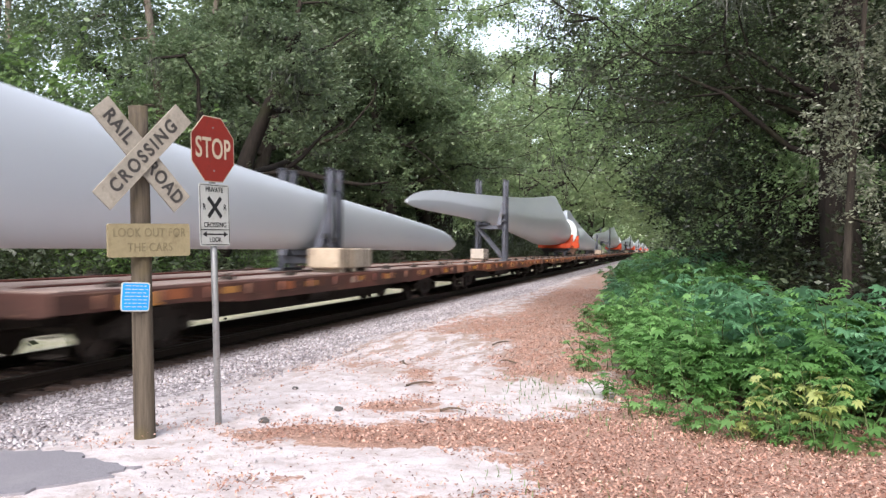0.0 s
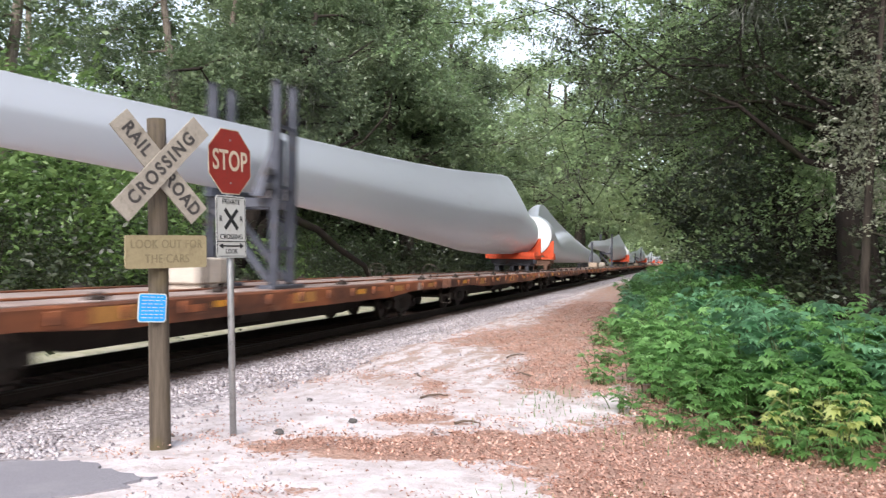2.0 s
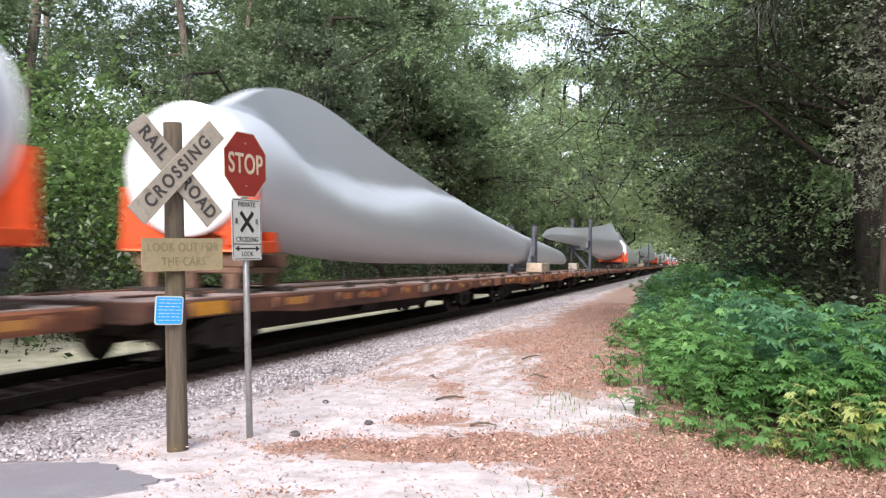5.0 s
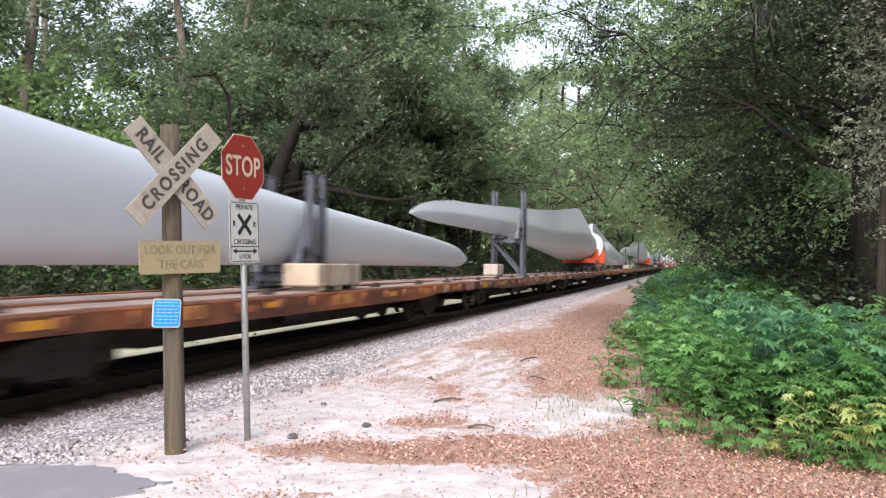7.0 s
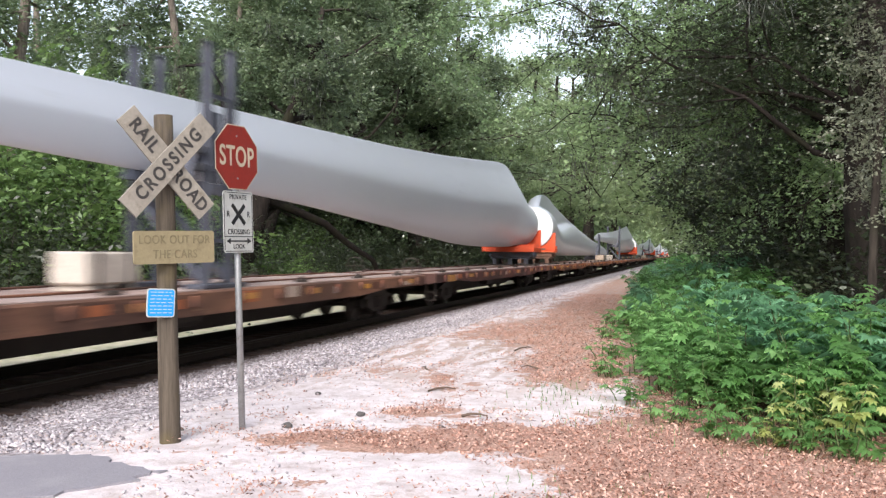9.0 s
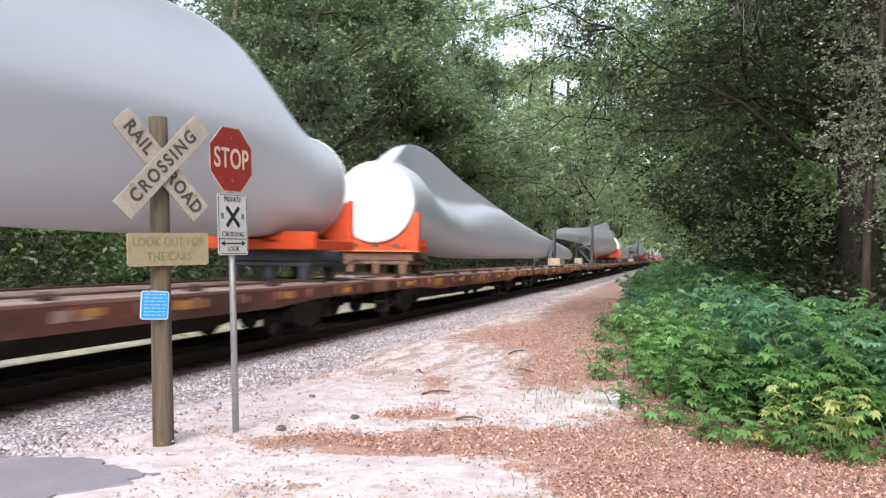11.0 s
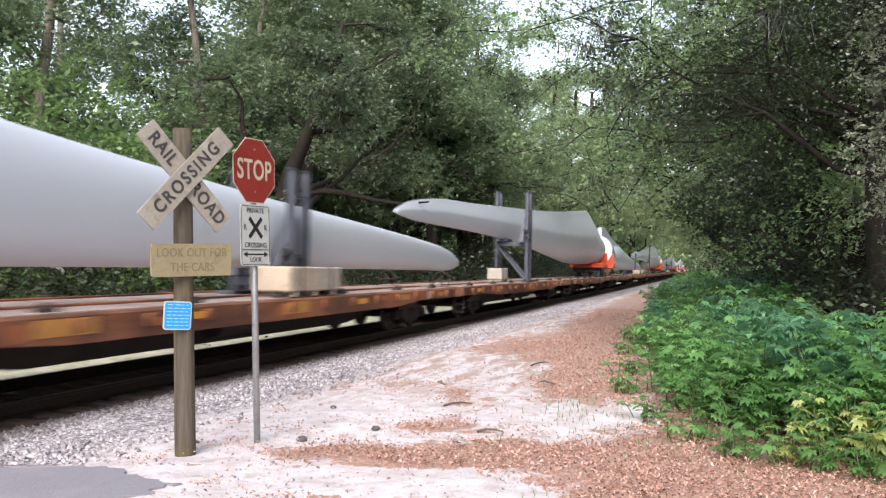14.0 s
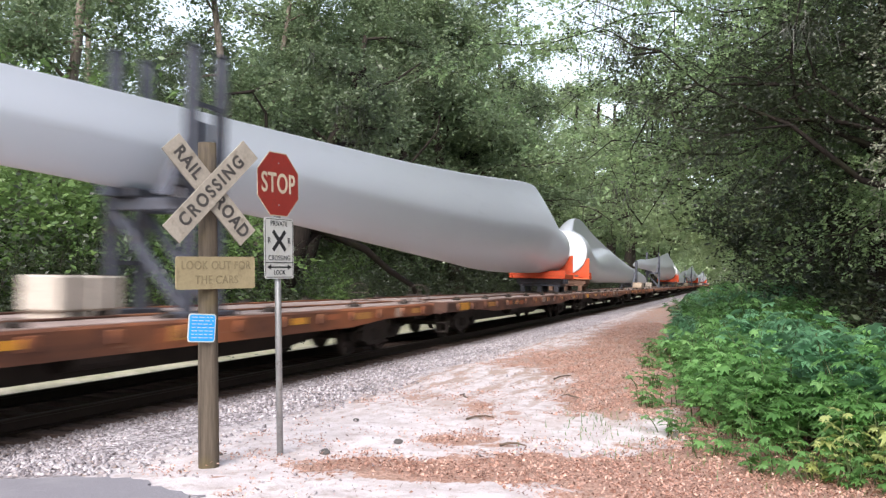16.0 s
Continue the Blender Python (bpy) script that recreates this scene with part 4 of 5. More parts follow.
# ---- crossing signs ----
def text_mesh(s, size, depth=0.002, spacing=1.0, narrow=1.0, bold=0.0):
    """Letters as a flat mesh, centred, in the XZ plane, facing -Y."""
    cu = bpy.data.curves.new("letters", "FONT")
    cu.body, cu.size, cu.extrude, cu.offset = s, size, depth, bold
    cu.align_x, cu.align_y = "CENTER", "CENTER"
    cu.space_character = spacing
    ob = bpy.data.objects.new("letters", cu)
    scene.collection.objects.link(ob)
    dg = bpy.context.evaluated_depsgraph_get()
    me = bpy.data.meshes.new_from_object(ob.evaluated_get(dg))
    bpy.data.objects.remove(ob)
    bpy.data.curves.remove(cu)
    me.transform(pose(0, 0, 0, 90, 0, 0) @ Matrix.Diagonal((narrow, 1, 1, 1)))
    return me


def letters(s, size, m, material, parent, spacing=1.0, narrow=1.0, bold=0.0):
    me = text_mesh(s, size, 0.0015, spacing, narrow, bold)
    me.materials.clear()
    me.materials.append(material)
    ob = new("lettering", me)
    ob.parent = parent
    ob.matrix_basis = m
    return ob


def plate_outline(bm, pts, y0, y1):
    a = [bm.verts.new((x, y0, z)) for x, z in pts]
    b = [bm.verts.new((x, y1, z)) for x, z in pts]
    bm.faces.new(a)
    bm.faces.new(b[::-1])
    n = len(pts)
    for i in range(n):
        bm.faces.new((a[i], b[i], b[(i + 1) % n], a[(i + 1) % n]))
    bmesh.ops.recalc_face_normals(bm, faces=bm.faces)


def rounded(w, h, r, k=4):
    pts = []
    for cx, cz, a0 in ((w / 2 - r, h / 2 - r, 0), (-w / 2 + r, h / 2 - r, 90), (-w / 2 + r, -h / 2 + r, 180), (w / 2 - r, -h / 2 + r, 270)):
        for i in range(k + 1):
            a = radians(a0 + 90 * i / k)
            pts.append((cx + r * math.cos(a), cz + r * math.sin(a)))
    return pts


BOARD_WHITE = simple("aged_white_board", (0.30, 0.265, 0.22), 0.7, 0, 0.22, 5.0, 0.2, dirt=(0.20, 0.17, 0.13))
SIGN_WHITE = simple("white_sign_sheet", (0.56, 0.56, 0.53), 0.45, 0, 0.06, 6.0, 0.05, dirt=(0.45, 0.44, 0.38))
SIGN_BLACK = simple("black_sign_ink", (0.02, 0.02, 0.022), 0.5, 0, 0.2, 9.0, 0.05)
LETTER_GREY = simple("weathered_black_letters", (0.045, 0.040, 0.037), 0.7, 0, 0.35, 9.0, 0.1)
SIGN_RED = simple("faded_red_sheet", (0.28, 0.032, 0.024), 0.4, 0, 0.1, 5.0, 0.05, dirt=(0.21, 0.035, 0.027))
SIGN_CREAM = simple("cream_sign_sheet", (0.56, 0.48, 0.36), 0.45, 0, 0.08, 8.0, 0.05)
SIGN_BLUE = simple("bright_blue_sheet", (0.012, 0.33, 0.80), 0.4, 0, 0.08, 8.0, 0.05)
TAN_BOARD = simple("faded_tan_board", (0.27, 0.22, 0.125), 0.8, 0, 0.16, 4.0, 0.2, dirt=(0.20, 0.16, 0.09))
FAINT = simple("faint_old_letters", (0.185, 0.15, 0.085), 0.85, 0, 0.2, 9.0, 0.05)
GALV = simple("galvanised_post", (0.33, 0.33, 0.33), 0.5, 0.6, 0.2, 9.0, 0.1, dirt=(0.2, 0.19, 0.18))


def post_wood():
    m = Mat("weathered_round_post", 0.9, 0, 0.2)
    a = m.noise(4, 6, 0.7, stretch=(6, 6, 0.35))
    b = m.noise(1.6, 4)
    c = m.ramp(a, [(0.3, (0.05, 0.04, 0.032)), (0.7, (0.15, 0.12, 0.09))])
    c = m.mix(m.step(b, 0.48, 0.66), c, (0.12, 0.095, 0.052))
    m.color(c)
    m.bump(a, 0.6, 0.02)
    return m.m


def build_crossbuck():
    lean = Matrix.Translation((-4.118, 6.437, 0)) @ Matrix.Rotation(radians(1.8), 4, Vector((0.045, -0.085, 0)).normalized())
    cb = thing("railroad_crossing_sign", "weathered white railroad crossbuck on a wooden post", "sign", m=lean)
    bm = bmesh.new()
    rings = []
    for i in range(9):
        z = -0.4 + i * (3.1 / 8)
        r = 0.088 - 0.012 * i / 8
        rings.append([(r * math.cos(t) * (1 + 0.03 * math.sin(3 * t + i)), r * math.sin(t), z) for t in np.linspace(0, 2 * math.pi, 20, endpoint=False)])
    loft(bm, rings)
    part("post", bm, post_wood(), cb, "round weathered wooden post", True)
    turn = pose(0, 0, 0, 0, 0, 62)
    for ang, y, words in ((-47.5, -0.10, (("RAIL", -0.30), ("ROAD", 0.29))), (45.5, -0.128, (("CROSSING", 0.0),))):
        bm = bmesh.new()
        plate_outline(bm, [(-0.525, -0.1), (0.525, -0.1), (0.525, 0.1), (-0.525, 0.1)], -0.009, 0.009)
        b = part("board", bm, BOARD_WHITE, cb)
        b.matrix_basis = turn @ pose(-0.03, y, 2.285) @ pose(0, 0, 0, 0, -ang, 0)
        for w, dx in words:
            letters(w, 0.152, pose(dx, -0.011, 0), LETTER_GREY, b, 1.32 if len(w) > 4 else 1.14, 0.88, 0.0045)
    bm = bmesh.new()
    plate_outline(bm, rounded(0.73, 0.27, 0.02), -0.01, 0.01)
    b = part("warning_board", bm, TAN_BOARD, cb, "faded tan board with nearly worn-off words")
    b.matrix_basis = turn @ pose(0.02, -0.105, 1.60)
    letters("LOOK OUT FOR", 0.10, pose(0, -0.0115, 0.06), FAINT, b, 1.05, 0.85)
    letters("THE CARS", 0.10, pose(0.0, -0.0115, -0.06), FAINT, b, 1.05, 0.85)
    bm = bmesh.new()
    plate_outline(bm, rounded(0.25, 0.235, 0.025), -0.003, 0.003)
    b = part("notice_plate", bm, SIGN_WHITE, cb, "small blue notice with white border")
    b.matrix_basis = turn @ pose(-0.11, -0.095, 1.145) @ pose(0, 0, 0, 0, 4, 0)
    bm = bmesh.new()
    plate_outline(bm, rounded(0.23, 0.215, 0.018), -0.0045, -0.002)
    face = part("blue_face", bm, SIGN_BLUE, b)
    bm = bmesh.new()
    rng = random.Random(2)
    for k in range(7):
        x = -0.095
        while x < 0.08:
            w = rng.uniform(0.02, 0.055)
            box(bm, (x + w / 2, -0.0055, 0.088 - 0.028 * k), (min(w, 0.1 - x), 0.002, 0.0065))
            x += w + 0.012
    tagged(part("small_print", bm, SIGN_WHITE, b), kind="stuff")


build_crossbuck()


def build_stop():
    lean = Matrix.Translation((-3.81, 7.10, 0)) @ Matrix.Rotation(radians(2.2), 4, Vector((0.24, -0.97, 0)))
    st = thing("stop_sign", "faded red octagonal stop sign with a private crossing plate", "sign", m=lean)
    bm = bmesh.new()
    rod(bm, (0, 0, -0.3), (0, 0, 2.68), 0.030, 0.030, 14)
    part("post", bm, GALV, st, "round galvanised steel post", True)
    turn = pose(0, 0, 0, 0, 0, 79.5)
    def octo(r):
        return [(r / math.cos(radians(22.5)) * math.cos(radians(22.5 + 45 * k)), r / math.cos(radians(22.5)) * math.sin(radians(22.5 + 45 * k))) for k in range(8)]
    bm = bmesh.new()
    plate_outline(bm, octo(0.305), -0.002, 0.002)
    p = part("octagon_plate", bm, SIGN_CREAM, st, "octagon plate with cream border")
    p.matrix_basis = turn @ pose(-0.02, -0.036, 2.415) @ Matrix.Scale(0.95, 4)
    bm = bmesh.new()
    plate_outline(bm, octo(0.296), -0.0035, -0.0015)
    part("red_face", bm, SIGN_RED, p)
    letters("STOP", 0.265, pose(0, -0.0045, 0.0), SIGN_CREAM, p, 1.06, 0.76, 0.004)
    for z in (0.2, -0.2):
        bm = bmesh.new()
        rod(bm, (0, -0.004, z), (0, -0.010, z), 0.009, 0.009, 8)
        part("bolt", bm, GALV, p)
    bm = bmesh.new()
    plate_outline(bm, rounded(0.457, 0.61, 0.03), -0.002, 0.002)
    q = part("private_crossing_plate", bm, SIGN_WHITE, st, "white private crossing plate with black words")
    q.matrix_basis = turn @ pose(-0.02, -0.036, 1.835) @ Matrix.Scale(0.9, 4)
    bm = bmesh.new()
    for r in (45, -45):
        box(bm, (0, 0, 0), (0.27, 0.003, 0.042), m=pose(0, -0.004 - 0.0006 * (r > 0), 0.075) @ pose(0, 0, 0, 0, r, 0))
    box(bm, (0, -0.004, -0.145), (0.43, 0.003, 0.008))
    box(bm, (0, -0.004, -0.19), (0.27, 0.003, 0.014))
    for s in (-1, 1):
        vs = [bm.verts.new((s * x, yy, -0.19 + z)) for yy in (-0.0055, -0.0025) for x, z in ((0.19, 0), (0.13, 0.028), (0.13, -0.028))]
        for f in ((0, 1, 2), (3, 5, 4), (0, 3, 4, 1), (1, 4, 5, 2), (2, 5, 3, 0)):
            bm.faces.new([vs[i] for i in f])
    bmesh.ops.recalc_face_normals(bm, faces=bm.faces)
    part("cross_and_arrow", bm, SIGN_BLACK, q)
    # thin black border
    bm = bmesh.new()
    for x, z, w, h in ((0, 0.29, 0.40, 0.006), (0, -0.29, 0.40, 0.006), (0.214, 0, 0.006, 0.55), (-0.214, 0, 0.006, 0.55)):
        box(bm, (x, -0.0035, z), (w, 0.003, h))
    part("border", bm, SIGN_BLACK, q)
    for w, sz, x, z in (("PRIVATE", 0.072, 0, 0.245), ("R", 0.085, -0.155, 0.075), ("R", 0.085, 0.155, 0.075), ("CROSSING", 0.072, 0, -0.10), ("LOOK", 0.066, 0, -0.245)):
        letters(w, sz, pose(x, -0.004, z), SIGN_BLACK, q, 1.05, 0.95)


build_stop()


# ---- the train: flatcars in sets of four, each set carrying two blades root to root ----
SPEED, SET, CAR = 13.1, 89.0, 22.25
COUPLING = 30.6          # place of one coupling at the start
DECK_Z = 0.985
SIDE = 1.47
movers = []              # (thing, place along the track at the start, offset, turn)


def deck_wood():
    m = Mat("weathered_deck_plank", 0.85, 0, 0.25)
    r = m.rand()
    a = m.noise(3, 5, 0.7, stretch=(0.35, 6, 1))
    b = m.noise(0.8, 4)
    c = m.ramp(a, [(0.3, (0.20, 0.13, 0.105)), (0.7, (0.44, 0.33, 0.29))])
    c = m.mix(m.math("MULTIPLY", r, 0.6), c, (0.46, 0.38, 0.35))
    c = m.mix(m.step(b, 0.55, 0.7), c, (0.30, 0.16, 0.11))
    m.color(c)
    m.bump(a, 0.3, 0.01)
    return m.m


def wheelset_mesh():
    """Two wheels on their axle."""
    bm = bmesh.new()
    rod(bm, (-1.05, 0, 0), (1.05, 0, 0), 0.075, 0.075, 10)
    for s in (-1, 1):
        rings = []
        for x, r in ((0.655, 0.08), (0.66, 0.15), (0.675, 0.36), (0.665, 0.42), (0.69, 0.445), (0.70, 0.42), (0.795, 0.415), (0.795, 0.37), (0.74, 0.35), (0.735, 0.15), (0.81, 0.12), (0.81, 0.05)):
            rings.append([(s * x, r * math.cos(t), r * math.sin(t)) for t in np.linspace(0, 2 * math.pi, 16, endpoint=False)])
        loft(bm, rings)
        for k in range(3):
            a = k * 2 * math.pi / 3
            box(bm, (s * 0.75, 0.24 * math.cos(a), 0.24 * math.sin(a)), (0.05, 0.10, 0.05))
    me = bpy.data.meshes.new("wheelset")
    bm.to_mesh(me)
    bm.free()
    me.materials.append(WHEEL)
    return me


def shared(name, material, make):
    """A mesh for many alike pieces."""
    bm = bmesh.new()
    make(bm)
    me = bpy.data.meshes.new(name)
    bm.to_mesh(me)
    bm.free()
    me.materials.append(material)
    return me


def build_car(label, side_mat, seed):
    """An old rust-red flatcar; its middle at the origin, rail height at z = RAIL_Z."""
    car = thing("flatcar", label, "railway car", "flatcars of the train")
    half = CAR / 2 - 0.55
    rng = random.Random(seed)
    top = DECK_Z
    # side sills, deeper in the middle
    for s in (-1, 1):
        bm = bmesh.new()
        ys = [-half, -half + 1.2, -half + 3.2, -half + 5.0, half - 5.0, half - 3.2, half - 1.2, half]
        lo = [0.70, 0.70, 0.70, 0.605, 0.605, 0.70, 0.70, 0.70]
        rings = []
        for y, z in zip(ys, lo):
            rings.append([(s * SIDE, y, z), (s * SIDE, y, top - 0.05), (s * (SIDE - 0.03), y, top - 0.02), (s * (SIDE - 0.12), y, top - 0.02), (s * (SIDE - 0.12), y, z)])
        loft(bm, rings)
        sill = part("side_sill", bm, side_mat, car)
        # stake pockets, faded yellow blocks and worn stencils along the side
        pocket = shared("stake_pocket", side_mat, lambda bm: box(bm, (0, 0, 0), (0.07, 0.13, 0.17), 0.01))
        for k in range(15):
            part_at("stake_pocket", pocket, sill, pose(s * (SIDE + 0.035), -half + 0.9 + k * (2 * half - 1.8) / 14, top - 0.16))
        for k in range(7):
            y = -half + 1.5 + k * (2 * half - 3.0) / 6 + rng.uniform(-0.4, 0.4)
            w, h = rng.choice(((0.55, 0.11), (0.8, 0.13), (1.0, 0.2), (0.45, 0.10)))
            me = shared("reflective_stripe", rng.choice((YELLOW, YELLOW_DULL, YELLOW_DULL)), lambda bm: box(bm, (0, 0, 0), (0.006, w, h)))
            part_at("reflective_stripe", me, sill, pose(s * (SIDE + 0.004), y, 0.82 + rng.uniform(-0.02, 0.02)))
        for k in range(9):
            y = -half + 2.4 + k * (2 * half - 4.5) / 8 + rng.uniform(-0.5, 0.5)
            w, h = rng.uniform(0.2, 0.7), rng.uniform(0.08, 0.2)
            me = shared("paint_patch", rng.choice(PATCHES), lambda bm: box(bm, (0, 0, 0), (0.005, w, h)))
            part_at("paint_patch", me, sill, pose(s * (SIDE + 0.002), y, 0.81 + rng.uniform(-0.03, 0.03)))
    for s in (-1, 1):
        bm = bmesh.new()
        box(bm, (0, s * (half - 0.06), (0.66 + top - 0.02) / 2), (2 * SIDE - 0.24, 0.12, top - 0.02 - 0.66), 0.012)
        box(bm, (0, s * (half - 0.25), 0.72), (0.5, 0.7, 0.34), 0.02)
        part("end_sill", bm, side_mat, car)
        bm = bmesh.new()
        box(bm, (0, s * (half + 0.1), 0.79), (0.22, 0.7, 0.24), 0.02)
        box(bm, (0.03 * s, s * (half + 0.45), 0.79), (0.34, 0.18, 0.30), 0.03)
        part("coupler", bm, UNDER, car, "dark knuckle coupler")
        bm = bmesh.new()
        for x in (-1.36, -1.06):
            rod(bm, (s * x, s * (half - 0.3), 0.16), (s * x, s * (half - 0.3), 0.70), 0.016, 0.016, 6)
        for z in (0.18, 0.42):
            rod(bm, (s * -1.36, s * (half - 0.3), z), (s * -1.06, s * (half - 0.3), z), 0.016, 0.016, 6)
        part("step", bm, UNDER, car, "steel corner step")
        bm = bmesh.new()
        rod(bm, (s * 1.1, s * (half - 0.06), top - 0.05), (s * 1.1, s * (half - 0.06), top + 0.34), 0.02, 0.02, 6)
        r = 0.26
        ts = np.linspace(0, 2 * math.pi, 18, endpoint=False)
        rows = [[bm.verts.new((s * 1.1 + (r + 0.018 * math.cos(q)) * math.cos(t), s * (half - 0.13) + 0.018 * math.sin(q), top + 0.18 + (r + 0.018 * math.cos(q)) * math.sin(t))) for q in (0.8, 2.4, 4.0, 5.5)] for t in ts]
        for i in range(18):
            for j in range(4):
                bm.faces.new((rows[i][j], rows[(i + 1) % 18][j], rows[(i + 1) % 18][(j + 1) % 4], rows[i][(j + 1) % 4]))
        box(bm, (s * 1.1, s * (half - 0.13), top + 0.18), (2 * r, 0.02, 0.03))
        part("brake_wheel", bm, UNDER, car)
    # centre sill and cross bearers
    bm = bmesh.new()
    ys = (-half + 0.6, -half + 3.6, -half + 5.4, half - 5.4, half - 3.6, half - 0.6)
    loft(bm, [[(x, y, z) for x, z in ((-0.34, lo), (0.34, lo), (0.34, 0.86), (-0.34, 0.86))] for y, lo in zip(ys, (0.46, 0.42, 0.21, 0.21, 0.42, 0.46))])
    part("centre_sill", bm, UNDER, car)
    bearer = shared("cross_bearer", UNDER, lambda bm: box(bm, (0, 0, 0), (2 * SIDE - 0.26, 0.16, 0.20)))
    for k in range(9):
        part_at("cross_bearer", bearer, car, pose(0, -half + 3.8 + k * (2 * half - 7.6) / 8, 0.76))
    bm = bmesh.new()
    box(bm, (-0.75, 1.6, 0.56), (0.55, 1.1, 0.36), 0.05)
    part("air_reservoir", bm, UNDER, car)
    bm = bmesh.new()
    rod(bm, (0.8, -1.5, 0.56), (0.8, -0.4, 0.56), 0.2, 0.2, 12)
    part("brake_cylinder", bm, UNDER, car)
    # deck planks, laid across
    bm = bmesh.new()
    box(bm, (0, 0, 0), (2 * SIDE - 0.25, 0.60, 0.06), 0.008)
    me = bpy.data.meshes.new("deck_plank")
    bm.to_mesh(me)
    bm.free()
    me.materials.append(DECK)
    n = int((2 * half - 0.3) / 0.615)
    for k in range(n):
        y = -half + 0.15 + (k + 0.5) * (2 * half - 0.3) / n
        part_at("deck_plank", me, car, pose(0, y, top - 0.035 + rng.uniform(-0.006, 0.006)))
    # low channels along the deck and tie-down brackets
    channel = shared("deck_channel", side_mat, lambda bm: box(bm, (0, 0, 0), (0.12, 2 * half - 1.2, 0.03), 0.006))
    for x in (-1.05, 0.55):
        part_at("deck_channel", channel, car, pose(x, 0, top + 0.012))
    bracket = shared("tie_down_bracket", UNDER, lambda bm: (box(bm, (0, 0, 0.03), (0.16, 0.3, 0.06), 0.01), box(bm, (0, 0, 0.08), (0.06, 0.12, 0.06), 0.01)))
    for k in range(7):
        for x in (-1.25, 1.22):
            part_at("tie_down_bracket", bracket, car, pose(x, -half + 1.6 + k * (2 * half - 3.2) / 6 + rng.uniform(-0.3, 0.3), top - 0.005))
    # trucks
    for s in (-1, 1):
        truck = new("truck")
        truck.parent = car
        truck.matrix_basis = pose(0, s * (half - 2.75), RAIL_Z)
        for q in (-1, 1):
            bm = bmesh.new()
            x = q * 0.99
            prof = [(-1.15, 0.34), (-1.15, 0.52), (-0.75, 0.62), (-0.35, 0.70), (0.35, 0.70), (0.75, 0.62), (1.15, 0.52), (1.15, 0.34), (0.7, 0.34), (0.42, 0.20), (-0.42, 0.20), (-0.7, 0.34)]
            vs = [[bm.verts.new((x + dx, y, z)) for y, z in prof] for dx in (-0.07, 0.07)]
            bm.faces.new(vs[0])
            bm.faces.new(vs[1][::-1])
            for i in range(len(prof)):
                j = (i + 1) % len(prof)
                bm.faces.new((vs[0][i], vs[1][i], vs[1][j], vs[0][j]))
            for e in (-0.89, 0.89):
                rod(bm, (x, e, 0.42), (x + q * 0.16, e, 0.42), 0.13, 0.11, 10)
            for e in (-0.16, 0, 0.16):
                rod(bm, (x + q * 0.08, e, 0.30), (x + q * 0.08, e, 0.54), 0.06, 0.06, 8)
            bmesh.ops.recalc_face_normals(bm, faces=bm.faces)
            part("side_frame", bm, UNDER, truck)
        bm = bmesh.new()
        box(bm, (0, 0, 0.56), (2.1, 0.36, 0.26), 0.03)
        part("bolster", bm, UNDER, truck)
        for e in (-0.89, 0.89):
            part_at("wheelset", WHEELSET, truck, pose(0, e, 0.42))
    return car


WHEELSET = wheelset_mesh()
DECK = deck_wood()
CAR_SIDE_B = rust_paint("orange_brown_car_paint", (0.30, 0.095, 0.038), (0.14, 0.050, 0.028), 0.50)
CAR_SIDE_C = rust_paint("dull_brown_car_paint", (0.20, 0.078, 0.048), (0.11, 0.048, 0.034), 0.5)
YELLOW_DULL = simple("dull_ochre_paint", (0.55, 0.25, 0.06), 0.6, 0, 0.3, 8.0, 0.1, dirt=(0.28, 0.12, 0.05))
PATCHES = [simple("grey_primer_patch", (0.34, 0.29, 0.27), 0.8, 0, 0.25, 7.0, 0.15, dirt=(0.24, 0.14, 0.1)), simple("pale_stencil_patch", (0.48, 0.36, 0.29), 0.8, 0, 0.25, 7.0, 0.15, dirt=(0.3, 0.14, 0.08)),
           simple("dark_rust_patch", (0.13, 0.05, 0.03), 0.9, 0, 0.35, 7.0, 0.2, dirt=(0.22, 0.09, 0.05)), simple("fresh_rust_patch", (0.42, 0.13, 0.05), 0.85, 0, 0.3, 7.0, 0.2, dirt=(0.2, 0.07, 0.04))]
cars = [build_car("rust-red flatcar with plank deck and faded yellow stripes", CAR_SIDE, 4),
        build_car("orange-brown flatcar with plank deck and faded yellow stripes", CAR_SIDE_B, 5),
        build_car("dull brown flatcar with plank deck and worn paint", CAR_SIDE_C, 6)]

# blade sections: distance from the root, top and bottom height, how far the middle leans towards the viewer's side, thickness
BLADE_UP = [(0, 4.26, 1.94, 0, 2.32), (1.0, 4.28, 1.94, 0, 2.32), (1.7, 4.56, 1.93, 0, 2.28), (2.3, 5.02, 1.92, 0, 2.2), (2.9, 5.38, 1.91, 0, 2.1), (3.6, 5.60, 1.90, 0, 2.0), (4.8, 5.70, 1.89, 0, 1.9), (6.5, 5.66, 1.88, 0, 1.7), (9, 5.47, 1.89, 0, 1.45), (12, 5.24, 1.95, 0, 1.2), (15, 5.02, 2.10, 0, 1.0),
            (20, 4.72, 2.34, 0, 0.75), (26, 4.42, 2.62, 0.10, 0.52), (30.4, 4.22, 2.76, 0.15, 0.42), (33, 4.11, 2.84, 0.12, 0.40), (36, 3.99, 2.91, 0.0, 0.36), (39.2, 3.92, 2.97, -0.22, 0.3), (41.3, 3.75, 3.0, -0.36, 0.22), (42.4, 3.58, 3.06, -0.44, 0.17), (43.0, 3.42, 3.12, -0.48, 0.1), (43.35, 3.28, 3.18, -0.5, 0.04)]
